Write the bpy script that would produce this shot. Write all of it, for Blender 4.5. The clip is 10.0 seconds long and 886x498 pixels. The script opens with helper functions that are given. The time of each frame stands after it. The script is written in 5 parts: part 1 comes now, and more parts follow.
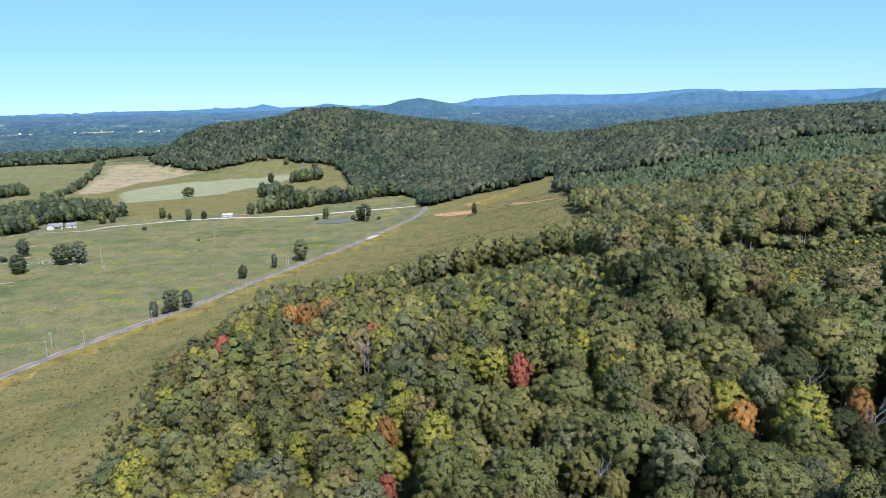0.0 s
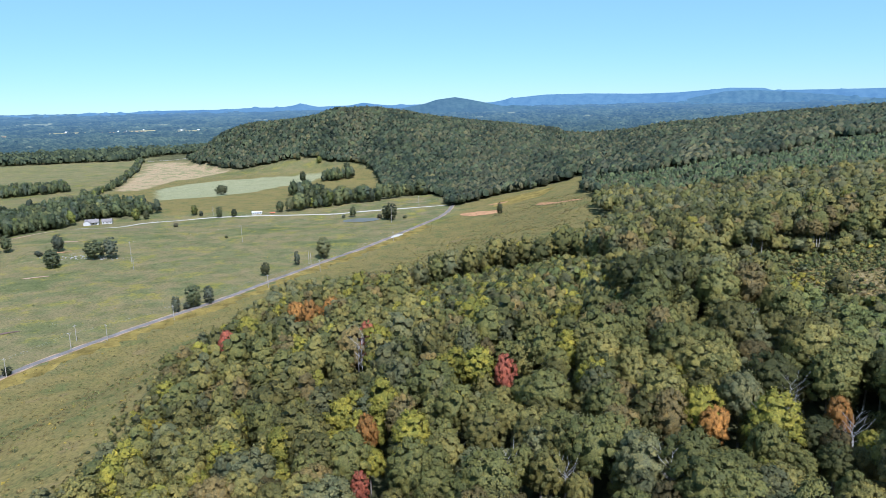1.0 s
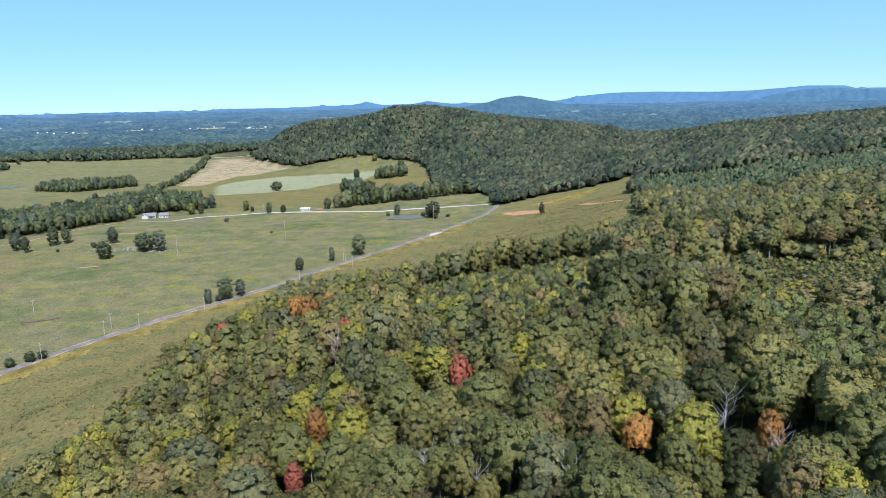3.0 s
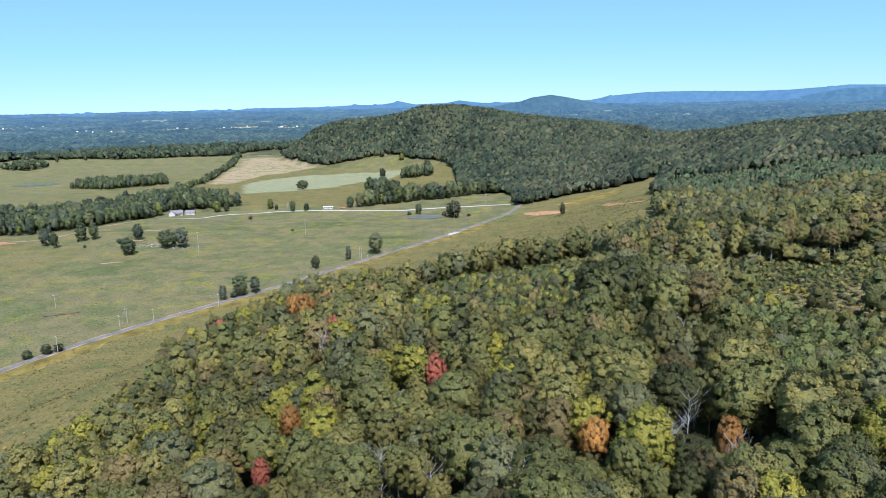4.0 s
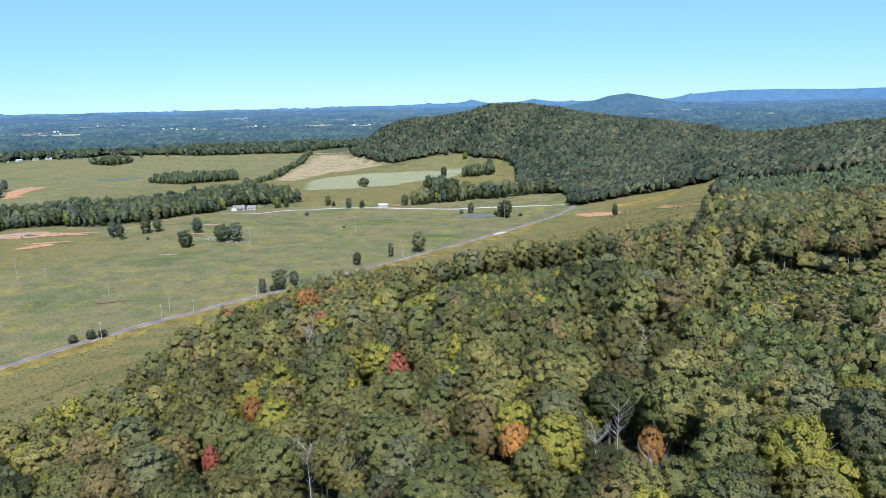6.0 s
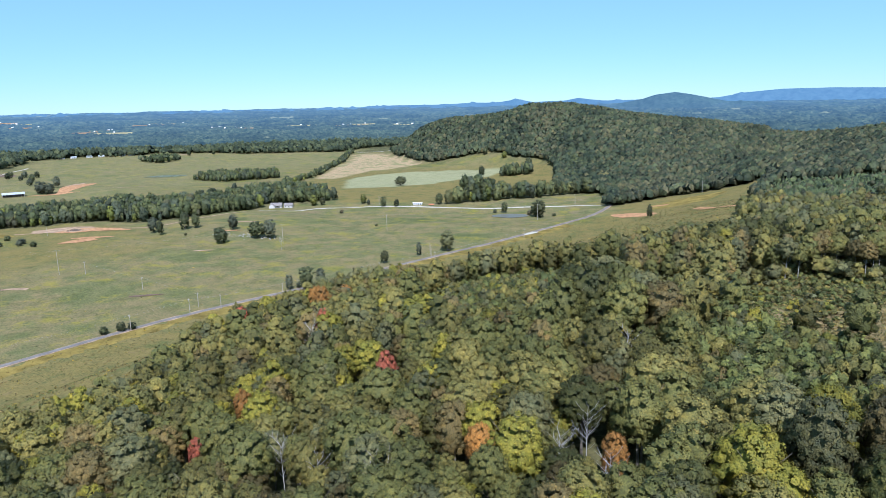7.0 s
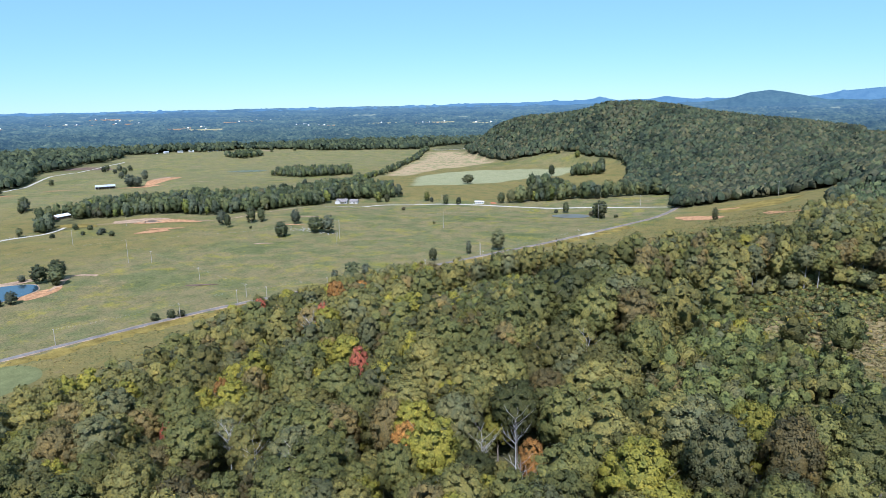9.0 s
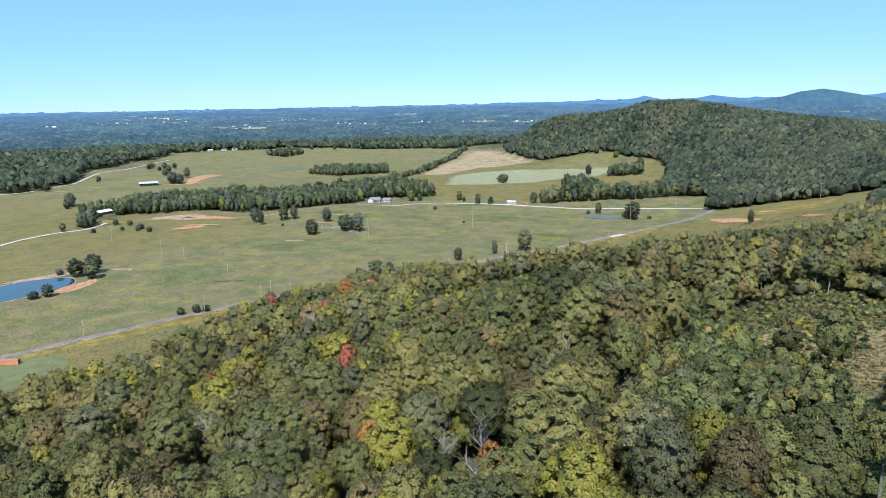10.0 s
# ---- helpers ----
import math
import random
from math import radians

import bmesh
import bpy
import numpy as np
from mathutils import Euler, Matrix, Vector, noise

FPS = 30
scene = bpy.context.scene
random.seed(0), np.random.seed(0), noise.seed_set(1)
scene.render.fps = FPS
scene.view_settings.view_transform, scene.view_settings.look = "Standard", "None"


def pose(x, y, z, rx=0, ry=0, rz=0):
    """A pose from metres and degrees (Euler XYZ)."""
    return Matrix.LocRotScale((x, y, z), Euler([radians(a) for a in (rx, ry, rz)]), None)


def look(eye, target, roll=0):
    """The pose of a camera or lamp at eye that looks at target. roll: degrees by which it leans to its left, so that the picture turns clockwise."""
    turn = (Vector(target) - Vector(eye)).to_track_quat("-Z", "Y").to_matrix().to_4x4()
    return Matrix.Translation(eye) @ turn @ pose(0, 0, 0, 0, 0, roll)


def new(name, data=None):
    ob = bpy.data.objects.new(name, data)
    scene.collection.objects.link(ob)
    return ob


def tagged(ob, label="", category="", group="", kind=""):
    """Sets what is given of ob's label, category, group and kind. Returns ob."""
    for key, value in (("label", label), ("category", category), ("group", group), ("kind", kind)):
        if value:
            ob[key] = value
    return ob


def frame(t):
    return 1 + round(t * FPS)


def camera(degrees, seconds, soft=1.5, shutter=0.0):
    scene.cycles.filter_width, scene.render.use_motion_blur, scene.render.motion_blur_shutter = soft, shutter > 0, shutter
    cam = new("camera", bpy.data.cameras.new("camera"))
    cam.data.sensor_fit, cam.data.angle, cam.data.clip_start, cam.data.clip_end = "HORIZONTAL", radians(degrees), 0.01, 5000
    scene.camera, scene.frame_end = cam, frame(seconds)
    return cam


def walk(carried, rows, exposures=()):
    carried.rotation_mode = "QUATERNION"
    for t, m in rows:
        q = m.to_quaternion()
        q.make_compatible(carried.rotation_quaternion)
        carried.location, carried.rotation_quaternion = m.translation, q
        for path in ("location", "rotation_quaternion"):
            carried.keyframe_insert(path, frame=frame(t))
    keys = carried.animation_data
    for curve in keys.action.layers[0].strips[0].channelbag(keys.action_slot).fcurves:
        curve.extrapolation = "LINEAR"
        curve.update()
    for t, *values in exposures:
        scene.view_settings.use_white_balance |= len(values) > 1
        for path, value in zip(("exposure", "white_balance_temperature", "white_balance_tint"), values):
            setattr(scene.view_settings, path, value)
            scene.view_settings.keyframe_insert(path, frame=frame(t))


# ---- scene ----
cam = camera(65.2, 10.0, soft=0.5)
METRES, EYE, TILT, LEAN, TURN = 140.0, 131.0, -11.89, 1.29, 0.0
ROWS = [
    (0.0, 0.0, 0.0, 0.0, 0.0, 0.0, 0.0),
    (0.5, 0.0453, -0.0023, 0.0005, 1.57, -0.04, -0.32),
    (1.0, 0.0922, -0.0032, 0.0015, 2.99, -0.08, -0.62),
    (1.5, 0.1404, -0.0029, 0.0027, 4.34, -0.13, -0.9),
    (2.0, 0.1895, -0.0013, 0.0042, 5.7, -0.19, -1.18),
    (2.5, 0.2395, 0.002, 0.0059, 7.05, -0.26, -1.47),
    (4.0, 0.3901, 0.0205, 0.0127, 11.05, -0.48, -2.32),
    (4.5, 0.4401, 0.0292, 0.0159, 12.42, -0.57, -2.6),
    (5.0, 0.4898, 0.0392, 0.0192, 13.84, -0.67, -2.9),
    (5.5, 0.5393, 0.0505, 0.0229, 15.46, -0.78, -3.22),
    (7.0, 0.686, 0.0922, 0.0349, 20.88, -1.25, -4.24),
    (7.5, 0.7339, 0.1091, 0.0396, 22.71, -1.43, -4.6),
    (8.0, 0.7809, 0.1281, 0.0444, 24.43, -1.62, -4.93),
    (8.5, 0.8268, 0.1488, 0.0498, 26.03, -1.81, -5.22),
    (9.0, 0.8718, 0.1706, 0.055, 27.72, -2.0, -5.55),
    (9.5, 0.916, 0.1939, 0.0608, 29.46, -2.21, -5.86),
    (10.0, 0.9587, 0.2183, 0.0668, 31.22, -2.43, -6.18),
]
walk(cam, [(t, pose(0, 0, EYE, TILT, LEAN, TURN) @ pose(METRES * x, METRES * y, METRES * z, 90 + pitch, roll, yaw)) for t, x, y, z, yaw, pitch, roll in ROWS],
     exposures=[(0.0, 0.62, 5400, 16), (10.0, 0.62, 5400, 16)])

# ---- world and sun ----
SUN_DIR = Vector((0.42, -0.90, 1.15)).normalized()
SUN_EL = math.asin(SUN_DIR.z)
world = bpy.data.worlds.new("sky")
scene.world = world
world.use_nodes = True
wn, wl = world.node_tree.nodes, world.node_tree.links
sky = wn.new("ShaderNodeTexSky")
sky.sky_type = "NISHITA"
sky.sun_disc = False
sky.sun_elevation = SUN_EL
sky.sun_rotation = math.atan2(SUN_DIR.x, SUN_DIR.y)
sky.altitude, sky.air_density, sky.dust_density, sky.ozone_density = 300, 0.8, 0.0, 2.2
wn["Background"].inputs["Strength"].default_value = 0.069
air = wn.new("ShaderNodeMix")
air.data_type, air.blend_type = "RGBA", "MULTIPLY"
air.inputs[0].default_value = 1.0
air.inputs[7].default_value = (0.90, 1.08, 1.02, 1)
veil = wn.new("ShaderNodeMix")  # thin even haze over the whole sky
veil.data_type = "RGBA"
veil.inputs[0].default_value = 0.5
veil.inputs[7].default_value = (4.7, 7.0, 8.7, 1)
wl.new(sky.outputs[0], veil.inputs[6])
wl.new(veil.outputs[2], air.inputs[6])
wl.new(air.outputs[2], wn["Background"].inputs[0])
sun = new("sun", bpy.data.lights.new("sun", "SUN"))
sun.data.energy, sun.data.angle, sun.data.color = 4.6, radians(0.53), (1.0, 0.965, 0.90)
sun.matrix_world = look(SUN_DIR * 1000, (0, 0, 0))


# ---- materials ----
def shader(name, rough=0.8, spec=0.2):
    m = bpy.data.materials.new(name)
    m.use_nodes = True
    n = m.node_tree.nodes
    b = n["Principled BSDF"]
    b.inputs["Roughness"].default_value = rough
    b.inputs["Specular IOR Level"].default_value = spec
    return m, n, m.node_tree.links, b


def ramp(n, stops):
    r = n.new("ShaderNodeValToRGB")
    e = r.color_ramp.elements
    e[0].position, e[0].color = stops[0][0], (*stops[0][1], 1)
    e[1].position, e[1].color = stops[-1][0], (*stops[-1][1], 1)
    for p, c in stops[1:-1]:
        k = e.new(p)
        k.color = (*c, 1)
    return r


def noise_tex(n, l, scale, detail=4, rough=0.6, coord=None):
    t = n.new("ShaderNodeTexNoise")
    t.inputs["Scale"].default_value, t.inputs["Detail"].default_value, t.inputs["Roughness"].default_value = scale, detail, rough
    if coord is not None:
        l.new(coord, t.inputs["Vector"])
    return t


def mixc(n, l, fac, a, b, mode="MIX"):
    m = n.new("ShaderNodeMix")
    m.data_type, m.blend_type = "RGBA", mode
    for socket, v in ((m.inputs[0], fac), (m.inputs[6], a), (m.inputs[7], b)):
        if isinstance(v, bpy.types.NodeSocket):
            l.new(v, socket)
        elif isinstance(v, tuple):
            socket.default_value = (*v, 1)
        else:
            socket.default_value = v
    return m.outputs[2]


def bump(n, l, height, strength, distance, b):
    k = n.new("ShaderNodeBump")
    k.inputs["Strength"].default_value, k.inputs["Distance"].default_value = strength, distance
    l.new(height, k.inputs["Height"])
    l.new(k.outputs[0], b.inputs["Normal"])


def plain(name, c, rough=0.8, spec=0.2, scale=2.0, vary=0.35, bumps=0.0, metal=0.0):
    """A surface of one paint or stuff, with mottling at two scales."""
    m, n, l, b = shader(name, rough, spec)
    co = n.new("ShaderNodeTexCoord").outputs["Object"]
    big, fine = noise_tex(n, l, scale, 3, 0.6, co), noise_tex(n, l, scale * 9, 4, 0.6, co)
    lo, hi = tuple(x * (1 - vary) for x in c), tuple(min(1, x * (1 + vary * 0.6)) for x in c)
    r1 = ramp(n, [(0.35, lo), (0.65, hi)])
    l.new(big.outputs[0], r1.inputs[0])
    r2 = ramp(n, [(0.3, (0.75, 0.75, 0.75)), (0.7, (1.1, 1.1, 1.1))])
    l.new(fine.outputs[0], r2.inputs[0])
    l.new(mixc(n, l, 1.0, r1.outputs[0], r2.outputs[0], "MULTIPLY"), b.inputs["Base Color"])
    b.inputs["Metallic"].default_value = metal
    if bumps:
        bump(n, l, fine.outputs[0], 0.6, bumps, b)
    return m


def foliage(name, dark, light, grain=3.6, tint_name=None, rough=0.6, depth=0.3, cut=0.0):
    """Leaves: hue from tree to tree, light and dark leaves within a spray; cut: gaps between the leaves."""
    m, n, l, b = shader(name, rough, 0.2)
    co = n.new("ShaderNodeTexCoord").outputs["Object"]
    if tint_name:
        a = n.new("ShaderNodeAttribute")
        a.attribute_name = tint_name
        pick = a.outputs["Fac"]
    else:
        pick = n.new("ShaderNodeObjectInfo").outputs["Random"]
    tree = ramp(n, [(0.0, tuple(p * 0.55 for p in dark)), (0.5, tuple((p + q) / 2 for p, q in zip(dark, light))), (1.0, tuple(q * 1.08 for q in light))])
    l.new(pick, tree.inputs[0])
    spray = n.new("ShaderNodeNewGeometry").outputs["Random Per Island"]
    lr = ramp(n, [(0.0, (0.58, 0.61, 0.60)), (0.6, (1.0, 1.0, 1.0)), (1.0, (1.40, 1.32, 1.10))] if cut else [(0.0, (0.72, 0.75, 0.78)), (0.6, (0.97, 0.97, 0.98)), (1.0, (1.22, 1.16, 1.02))])
    l.new(spray, lr.inputs[0])
    c = mixc(n, l, 1.0, tree.outputs[0], lr.outputs[0], "MULTIPLY")
    leaf = n.new("ShaderNodeTexVoronoi")
    leaf.inputs["Scale"].default_value = grain
    l.new(co, leaf.inputs["Vector"])
    bw = n.new("ShaderNodeSeparateColor")
    l.new(leaf.outputs["Color"], bw.inputs[0])
    sr = ramp(n, [(0.0, (0.48, 0.51, 0.49)), (0.5, (1.0, 1.0, 1.0)), (1.0, (1.58, 1.49, 1.27))] if cut else [(0.0, (0.66, 0.68, 0.70)), (0.5, (0.98, 0.98, 0.98)), (1.0, (1.28, 1.24, 1.18))])
    l.new(bw.outputs[0], sr.inputs[0])
    c = mixc(n, l, 1.0, c, sr.outputs[0], "MULTIPLY")
    wide = noise_tex(n, l, grain * 0.12, 2, 0.5, co)
    wr = ramp(n, [(0.38, (0.84, 0.90, 0.94)), (0.62, (1.16, 1.10, 0.95))])
    l.new(wide.outputs[0], wr.inputs[0])
    l.new(mixc(n, l, 1.0, c, wr.outputs[0], "MULTIPLY"), b.inputs["Base Color"])
    if cut:
        k = n.new("ShaderNodeMath")
        k.operation = "LESS_THAN"
        k.inputs[1].default_value = cut
        l.new(leaf.outputs["Distance"], k.inputs[0])
        l.new(k.outputs[0], b.inputs["Alpha"])
    else:
        bump(n, l, leaf.outputs["Distance"], 1.0, depth, b)
    return m


HUES = [  # dark, light
    ("deep_green", (0.084, 0.088, 0.026), (0.146, 0.136, 0.039)),
    ("olive", (0.132, 0.119, 0.034), (0.198, 0.168, 0.048)),
    ("yellow_green", (0.172, 0.158, 0.024), (0.240, 0.208, 0.030)),
    ("grey_green", (0.103, 0.102, 0.044), (0.150, 0.140, 0.060)),
    ("russet", (0.128, 0.100, 0.038), (0.182, 0.132, 0.048)),
    ("yellow", (0.260, 0.212, 0.030), (0.350, 0.275, 0.036)),
    ("orange", (0.370, 0.175, 0.046), (0.410, 0.195, 0.050)),
    ("red", (0.340, 0.100, 0.060), (0.380, 0.110, 0.066)),
    ("sapling_green", (0.090, 0.104, 0.032), (0.144, 0.152, 0.044)),
]
LEAF = [foliage("leaves_" + k, a, b, 6.5, depth=0.12) for k, a, b in HUES]
LEAF_MASS = [foliage("leaf_mass_" + k, a, b, 2.6, "tint", depth=0.25) for k, a, b in HUES]
# bluer, dimmer copies of the leaf hues: distance haze put into the colour
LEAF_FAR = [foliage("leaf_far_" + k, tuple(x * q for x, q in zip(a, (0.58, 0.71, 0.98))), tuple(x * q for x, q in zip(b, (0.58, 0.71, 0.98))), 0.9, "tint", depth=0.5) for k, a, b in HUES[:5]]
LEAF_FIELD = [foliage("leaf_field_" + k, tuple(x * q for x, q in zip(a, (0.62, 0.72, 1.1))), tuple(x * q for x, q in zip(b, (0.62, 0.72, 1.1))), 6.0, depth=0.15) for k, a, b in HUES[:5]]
BARK = plain("bark", (0.20, 0.17, 0.14), 0.9, 0.1, 1.5, 0.4, 0.03)
BARK_GREY = plain("bark_grey", (0.36, 0.345, 0.33), 0.9, 0.1, 1.5, 0.25, 0.03)
BARK_PALE = plain("bark_pale", (0.38, 0.355, 0.32), 0.9, 0.1, 1.5, 0.3, 0.03)
# hill greens lean bluer than the near leaves: slight haze put into the colour
FAR_LEAF = [foliage("hill_leaves_green", (0.040, 0.055, 0.030), (0.072, 0.083, 0.041), 0.5, "tint", 0.7, 0.5),
            foliage("hill_leaves_olive", (0.066, 0.071, 0.038), (0.106, 0.096, 0.049), 0.5, "tint", 0.7, 0.5),
            foliage("pine_needles", (0.062, 0.086, 0.039), (0.106, 0.128, 0.056), 1.2, "tint", 0.7, 0.5)]


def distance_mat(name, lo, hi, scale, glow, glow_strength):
    """Woods many kilometres off; the blue air before them is painted on as glow."""
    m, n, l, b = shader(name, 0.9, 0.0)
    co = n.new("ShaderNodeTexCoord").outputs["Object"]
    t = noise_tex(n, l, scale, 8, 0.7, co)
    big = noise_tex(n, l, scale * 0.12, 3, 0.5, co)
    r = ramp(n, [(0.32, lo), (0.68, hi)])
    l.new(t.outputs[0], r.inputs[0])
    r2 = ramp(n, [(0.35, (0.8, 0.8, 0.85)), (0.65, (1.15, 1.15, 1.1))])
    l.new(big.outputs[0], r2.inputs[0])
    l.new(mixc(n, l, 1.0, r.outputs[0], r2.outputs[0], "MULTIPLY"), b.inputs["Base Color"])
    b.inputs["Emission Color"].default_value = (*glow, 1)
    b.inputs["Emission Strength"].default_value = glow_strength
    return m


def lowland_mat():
    """Lowland woods with a few open fields; painted-on blue haze thickens with the distance."""
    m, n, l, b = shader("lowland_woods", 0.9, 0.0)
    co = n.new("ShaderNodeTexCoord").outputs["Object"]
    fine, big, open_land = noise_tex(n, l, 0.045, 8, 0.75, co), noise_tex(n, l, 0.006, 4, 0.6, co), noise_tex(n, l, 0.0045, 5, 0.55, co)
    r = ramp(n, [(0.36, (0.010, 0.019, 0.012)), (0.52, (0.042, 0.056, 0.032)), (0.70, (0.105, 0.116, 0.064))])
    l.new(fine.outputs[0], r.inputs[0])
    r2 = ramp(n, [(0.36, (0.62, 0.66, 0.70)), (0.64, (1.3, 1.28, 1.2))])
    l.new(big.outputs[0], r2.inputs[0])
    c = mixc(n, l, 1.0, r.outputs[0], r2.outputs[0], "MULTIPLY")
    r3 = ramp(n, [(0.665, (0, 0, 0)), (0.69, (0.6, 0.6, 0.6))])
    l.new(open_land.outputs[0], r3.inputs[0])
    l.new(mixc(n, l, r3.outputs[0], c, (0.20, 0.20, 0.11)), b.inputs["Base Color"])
    # the haze is emission that grows with distance from the origin
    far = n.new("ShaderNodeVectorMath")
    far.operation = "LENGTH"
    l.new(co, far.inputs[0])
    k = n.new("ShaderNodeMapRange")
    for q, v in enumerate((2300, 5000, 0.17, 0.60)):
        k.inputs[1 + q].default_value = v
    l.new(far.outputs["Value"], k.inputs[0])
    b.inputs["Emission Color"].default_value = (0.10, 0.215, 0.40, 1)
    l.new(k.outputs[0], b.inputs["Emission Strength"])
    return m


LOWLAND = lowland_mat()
# the farther the range, the stronger the blue glow that stands for haze
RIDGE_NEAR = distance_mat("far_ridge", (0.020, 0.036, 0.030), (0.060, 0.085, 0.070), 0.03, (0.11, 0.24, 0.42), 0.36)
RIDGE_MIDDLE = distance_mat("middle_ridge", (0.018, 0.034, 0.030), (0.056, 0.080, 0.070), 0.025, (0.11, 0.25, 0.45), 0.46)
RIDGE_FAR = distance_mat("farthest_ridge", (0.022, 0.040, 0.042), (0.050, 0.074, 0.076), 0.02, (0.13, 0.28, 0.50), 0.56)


def ground_mat():
    """Pasture, with cropland, dry grass and bare clay where the mask says so."""
    m, n, l, b = shader("pasture", 0.95, 0.05)
    co = n.new("ShaderNodeTexCoord").outputs["Object"]
    wide, mid, fine = noise_tex(n, l, 0.011, 5, 0.62, co), noise_tex(n, l, 0.06, 6, 0.7, co), noise_tex(n, l, 0.7, 6, 0.75, co)
    base = ramp(n, [(0.30, (0.090, 0.100, 0.038)), (0.42, (0.132, 0.130, 0.056)), (0.50, (0.178, 0.144, 0.070)), (0.58, (0.130, 0.130, 0.056)), (0.70, (0.195, 0.146, 0.082))])
    l.new(wide.outputs[0], base.inputs[0])
    pat = ramp(n, [(0.36, (0.76, 0.83, 0.74)), (0.50, (1.0, 1.0, 1.0)), (0.64, (1.18, 1.12, 1.12))])
    l.new(mid.outputs[0], pat.inputs[0])
    c = mixc(n, l, 1.0, base.outputs[0], pat.outputs[0], "MULTIPLY")
    # goldenrod in bloom
    gold = noise_tex(n, l, 0.035, 7, 0.8, co)
    gr = ramp(n, [(0.52, (0, 0, 0)), (0.63, (0.55, 0.55, 0.55))])
    l.new(gold.outputs[0], gr.inputs[0])
    c = mixc(n, l, gr.outputs[0], c, (0.26, 0.215, 0.030))
    mask = n.new("ShaderNodeAttribute")
    mask.attribute_name = "cover"
    sep = n.new("ShaderNodeSeparateColor")
    l.new(mask.outputs["Color"], sep.inputs[0])
    streak = noise_tex(n, l, 0.05, 6, 0.7, co)
    dry = ramp(n, [(0.30, (0.092, 0.108, 0.036)), (0.40, (0.124, 0.116, 0.040)), (0.46, (0.158, 0.128, 0.046)), (0.58, (0.190, 0.146, 0.050)), (0.70, (0.178, 0.128, 0.062))])
    l.new(streak.outputs[0], dry.inputs[0])
    crop = ramp(n, [(0.35, (0.228, 0.222, 0.118)), (0.65, (0.285, 0.268, 0.150))])
    l.new(mid.outputs[0], crop.inputs[0])
    clay = ramp(n, [(0.35, (0.330, 0.235, 0.130)), (0.50, (0.385, 0.272, 0.165)), (0.57, (0.210, 0.196, 0.092))])
    l.new(streak.outputs[0], clay.inputs[0])
    c = mixc(n, l, sep.outputs[0], c, dry.outputs[0])
    c = mixc(n, l, sep.outputs[1], c, crop.outputs[0])
    c = mixc(n, l, sep.outputs[2], c, clay.outputs[0])
    floor_c = ramp(n, [(0.4, (0.060, 0.058, 0.028)), (0.62, (0.130, 0.120, 0.055))])
    l.new(mid.outputs[0], floor_c.inputs[0])
    c = mixc(n, l, mask.outputs["Alpha"], c, floor_c.outputs[0])
    fr = ramp(n, [(0.34, (0.58, 0.62, 0.58)), (0.50, (1, 1, 1)), (0.66, (1.38, 1.33, 1.26))])
    l.new(fine.outputs[0], fr.inputs[0])
    l.new(mixc(n, l, 1.0, c, fr.outputs[0], "MULTIPLY"), b.inputs["Base Color"])
    bump(n, l, fine.outputs[0], 0.7, 0.5, b)
    return m


GROUND = ground_mat()
ASPHALT = plain("asphalt", (0.215, 0.190, 0.172), 0.9, 0.05, 0.12, 0.2)
GRAVEL = plain("pale_gravel", (0.52, 0.47, 0.40), 0.95, 0.1, 0.2, 0.2)
CLAY = plain("orange_clay", (0.46, 0.245, 0.125), 0.95, 0.05, 0.25, 0.35)
PALE_EARTH = plain("pale_earth", (0.39, 0.265, 0.175), 0.95, 0.05, 0.12, 0.35)
GOLD_GRASS = plain("goldenrod_verge", (0.235, 0.172, 0.048), 0.95, 0.05, 0.08, 0.4, 0.3)
WOOD_POLE = plain("weathered_pole", (0.42, 0.38, 0.33), 0.85, 0.1, 1.0, 0.25)
WIRE = plain("wire", (0.35, 0.35, 0.36), 0.5, 0.4, 1.0, 0.1)
WHITE_WALL = plain("white_siding", (0.54, 0.52, 0.49), 0.7, 0.3, 0.6, 0.08)
GREY_ROOF = plain("grey_shingles", (0.20, 0.22, 0.21), 0.85, 0.2, 0.5, 0.2)
PINK_ROOF = plain("weathered_shingles", (0.24, 0.21, 0.20), 0.85, 0.2, 0.5, 0.2)
METAL_ROOF = plain("metal_roof", (0.46, 0.48, 0.52), 0.5, 0.4, 0.3, 0.12)
WHITE_ROOF = plain("white_metal_roof", (0.78, 0.78, 0.78), 0.5, 0.4, 0.3, 0.06)
RUST = plain("orange_steel", (0.58, 0.20, 0.10), 0.6, 0.3, 0.5, 0.2)
DARK_WOOD = plain("dark_boards", (0.13, 0.10, 0.08), 0.9, 0.1, 0.8, 0.3)
DARK_SOIL = plain("ploughed_soil", (0.17, 0.115, 0.085), 0.95, 0.05, 0.1, 0.25)
DRY_FIELD = plain("dry_field", (0.40, 0.36, 0.22), 0.95, 0.05, 0.05, 0.2)
LAWN = plain("mown_lawn", (0.165, 0.168, 0.072), 0.95, 0.05, 0.12, 0.15, 0.1)
MARSH = plain("marsh_grass", (0.13, 0.15, 0.10), 0.8, 0.2, 0.12, 0.6)
STONE = plain("field_stone", (0.33, 0.31, 0.28), 0.9, 0.1, 0.5, 0.3)


def glass_mat():
    m, n, l, b = shader("window_glass", 0.08, 0.5)
    b.inputs["Base Color"].default_value = (0.03, 0.035, 0.04, 1)
    return m


def water_mat(name, c, rough=0.06, spec=0.5):
    m, n, l, b = shader(name, rough, spec)
    b.inputs["Base Color"].default_value = (*c, 1)
    co = n.new("ShaderNodeTexCoord").outputs["Object"]
    t = noise_tex(n, l, 0.8, 4, 0.6, co)
    bump(n, l, t.outputs[0], 0.25, 0.05, b)
    return m


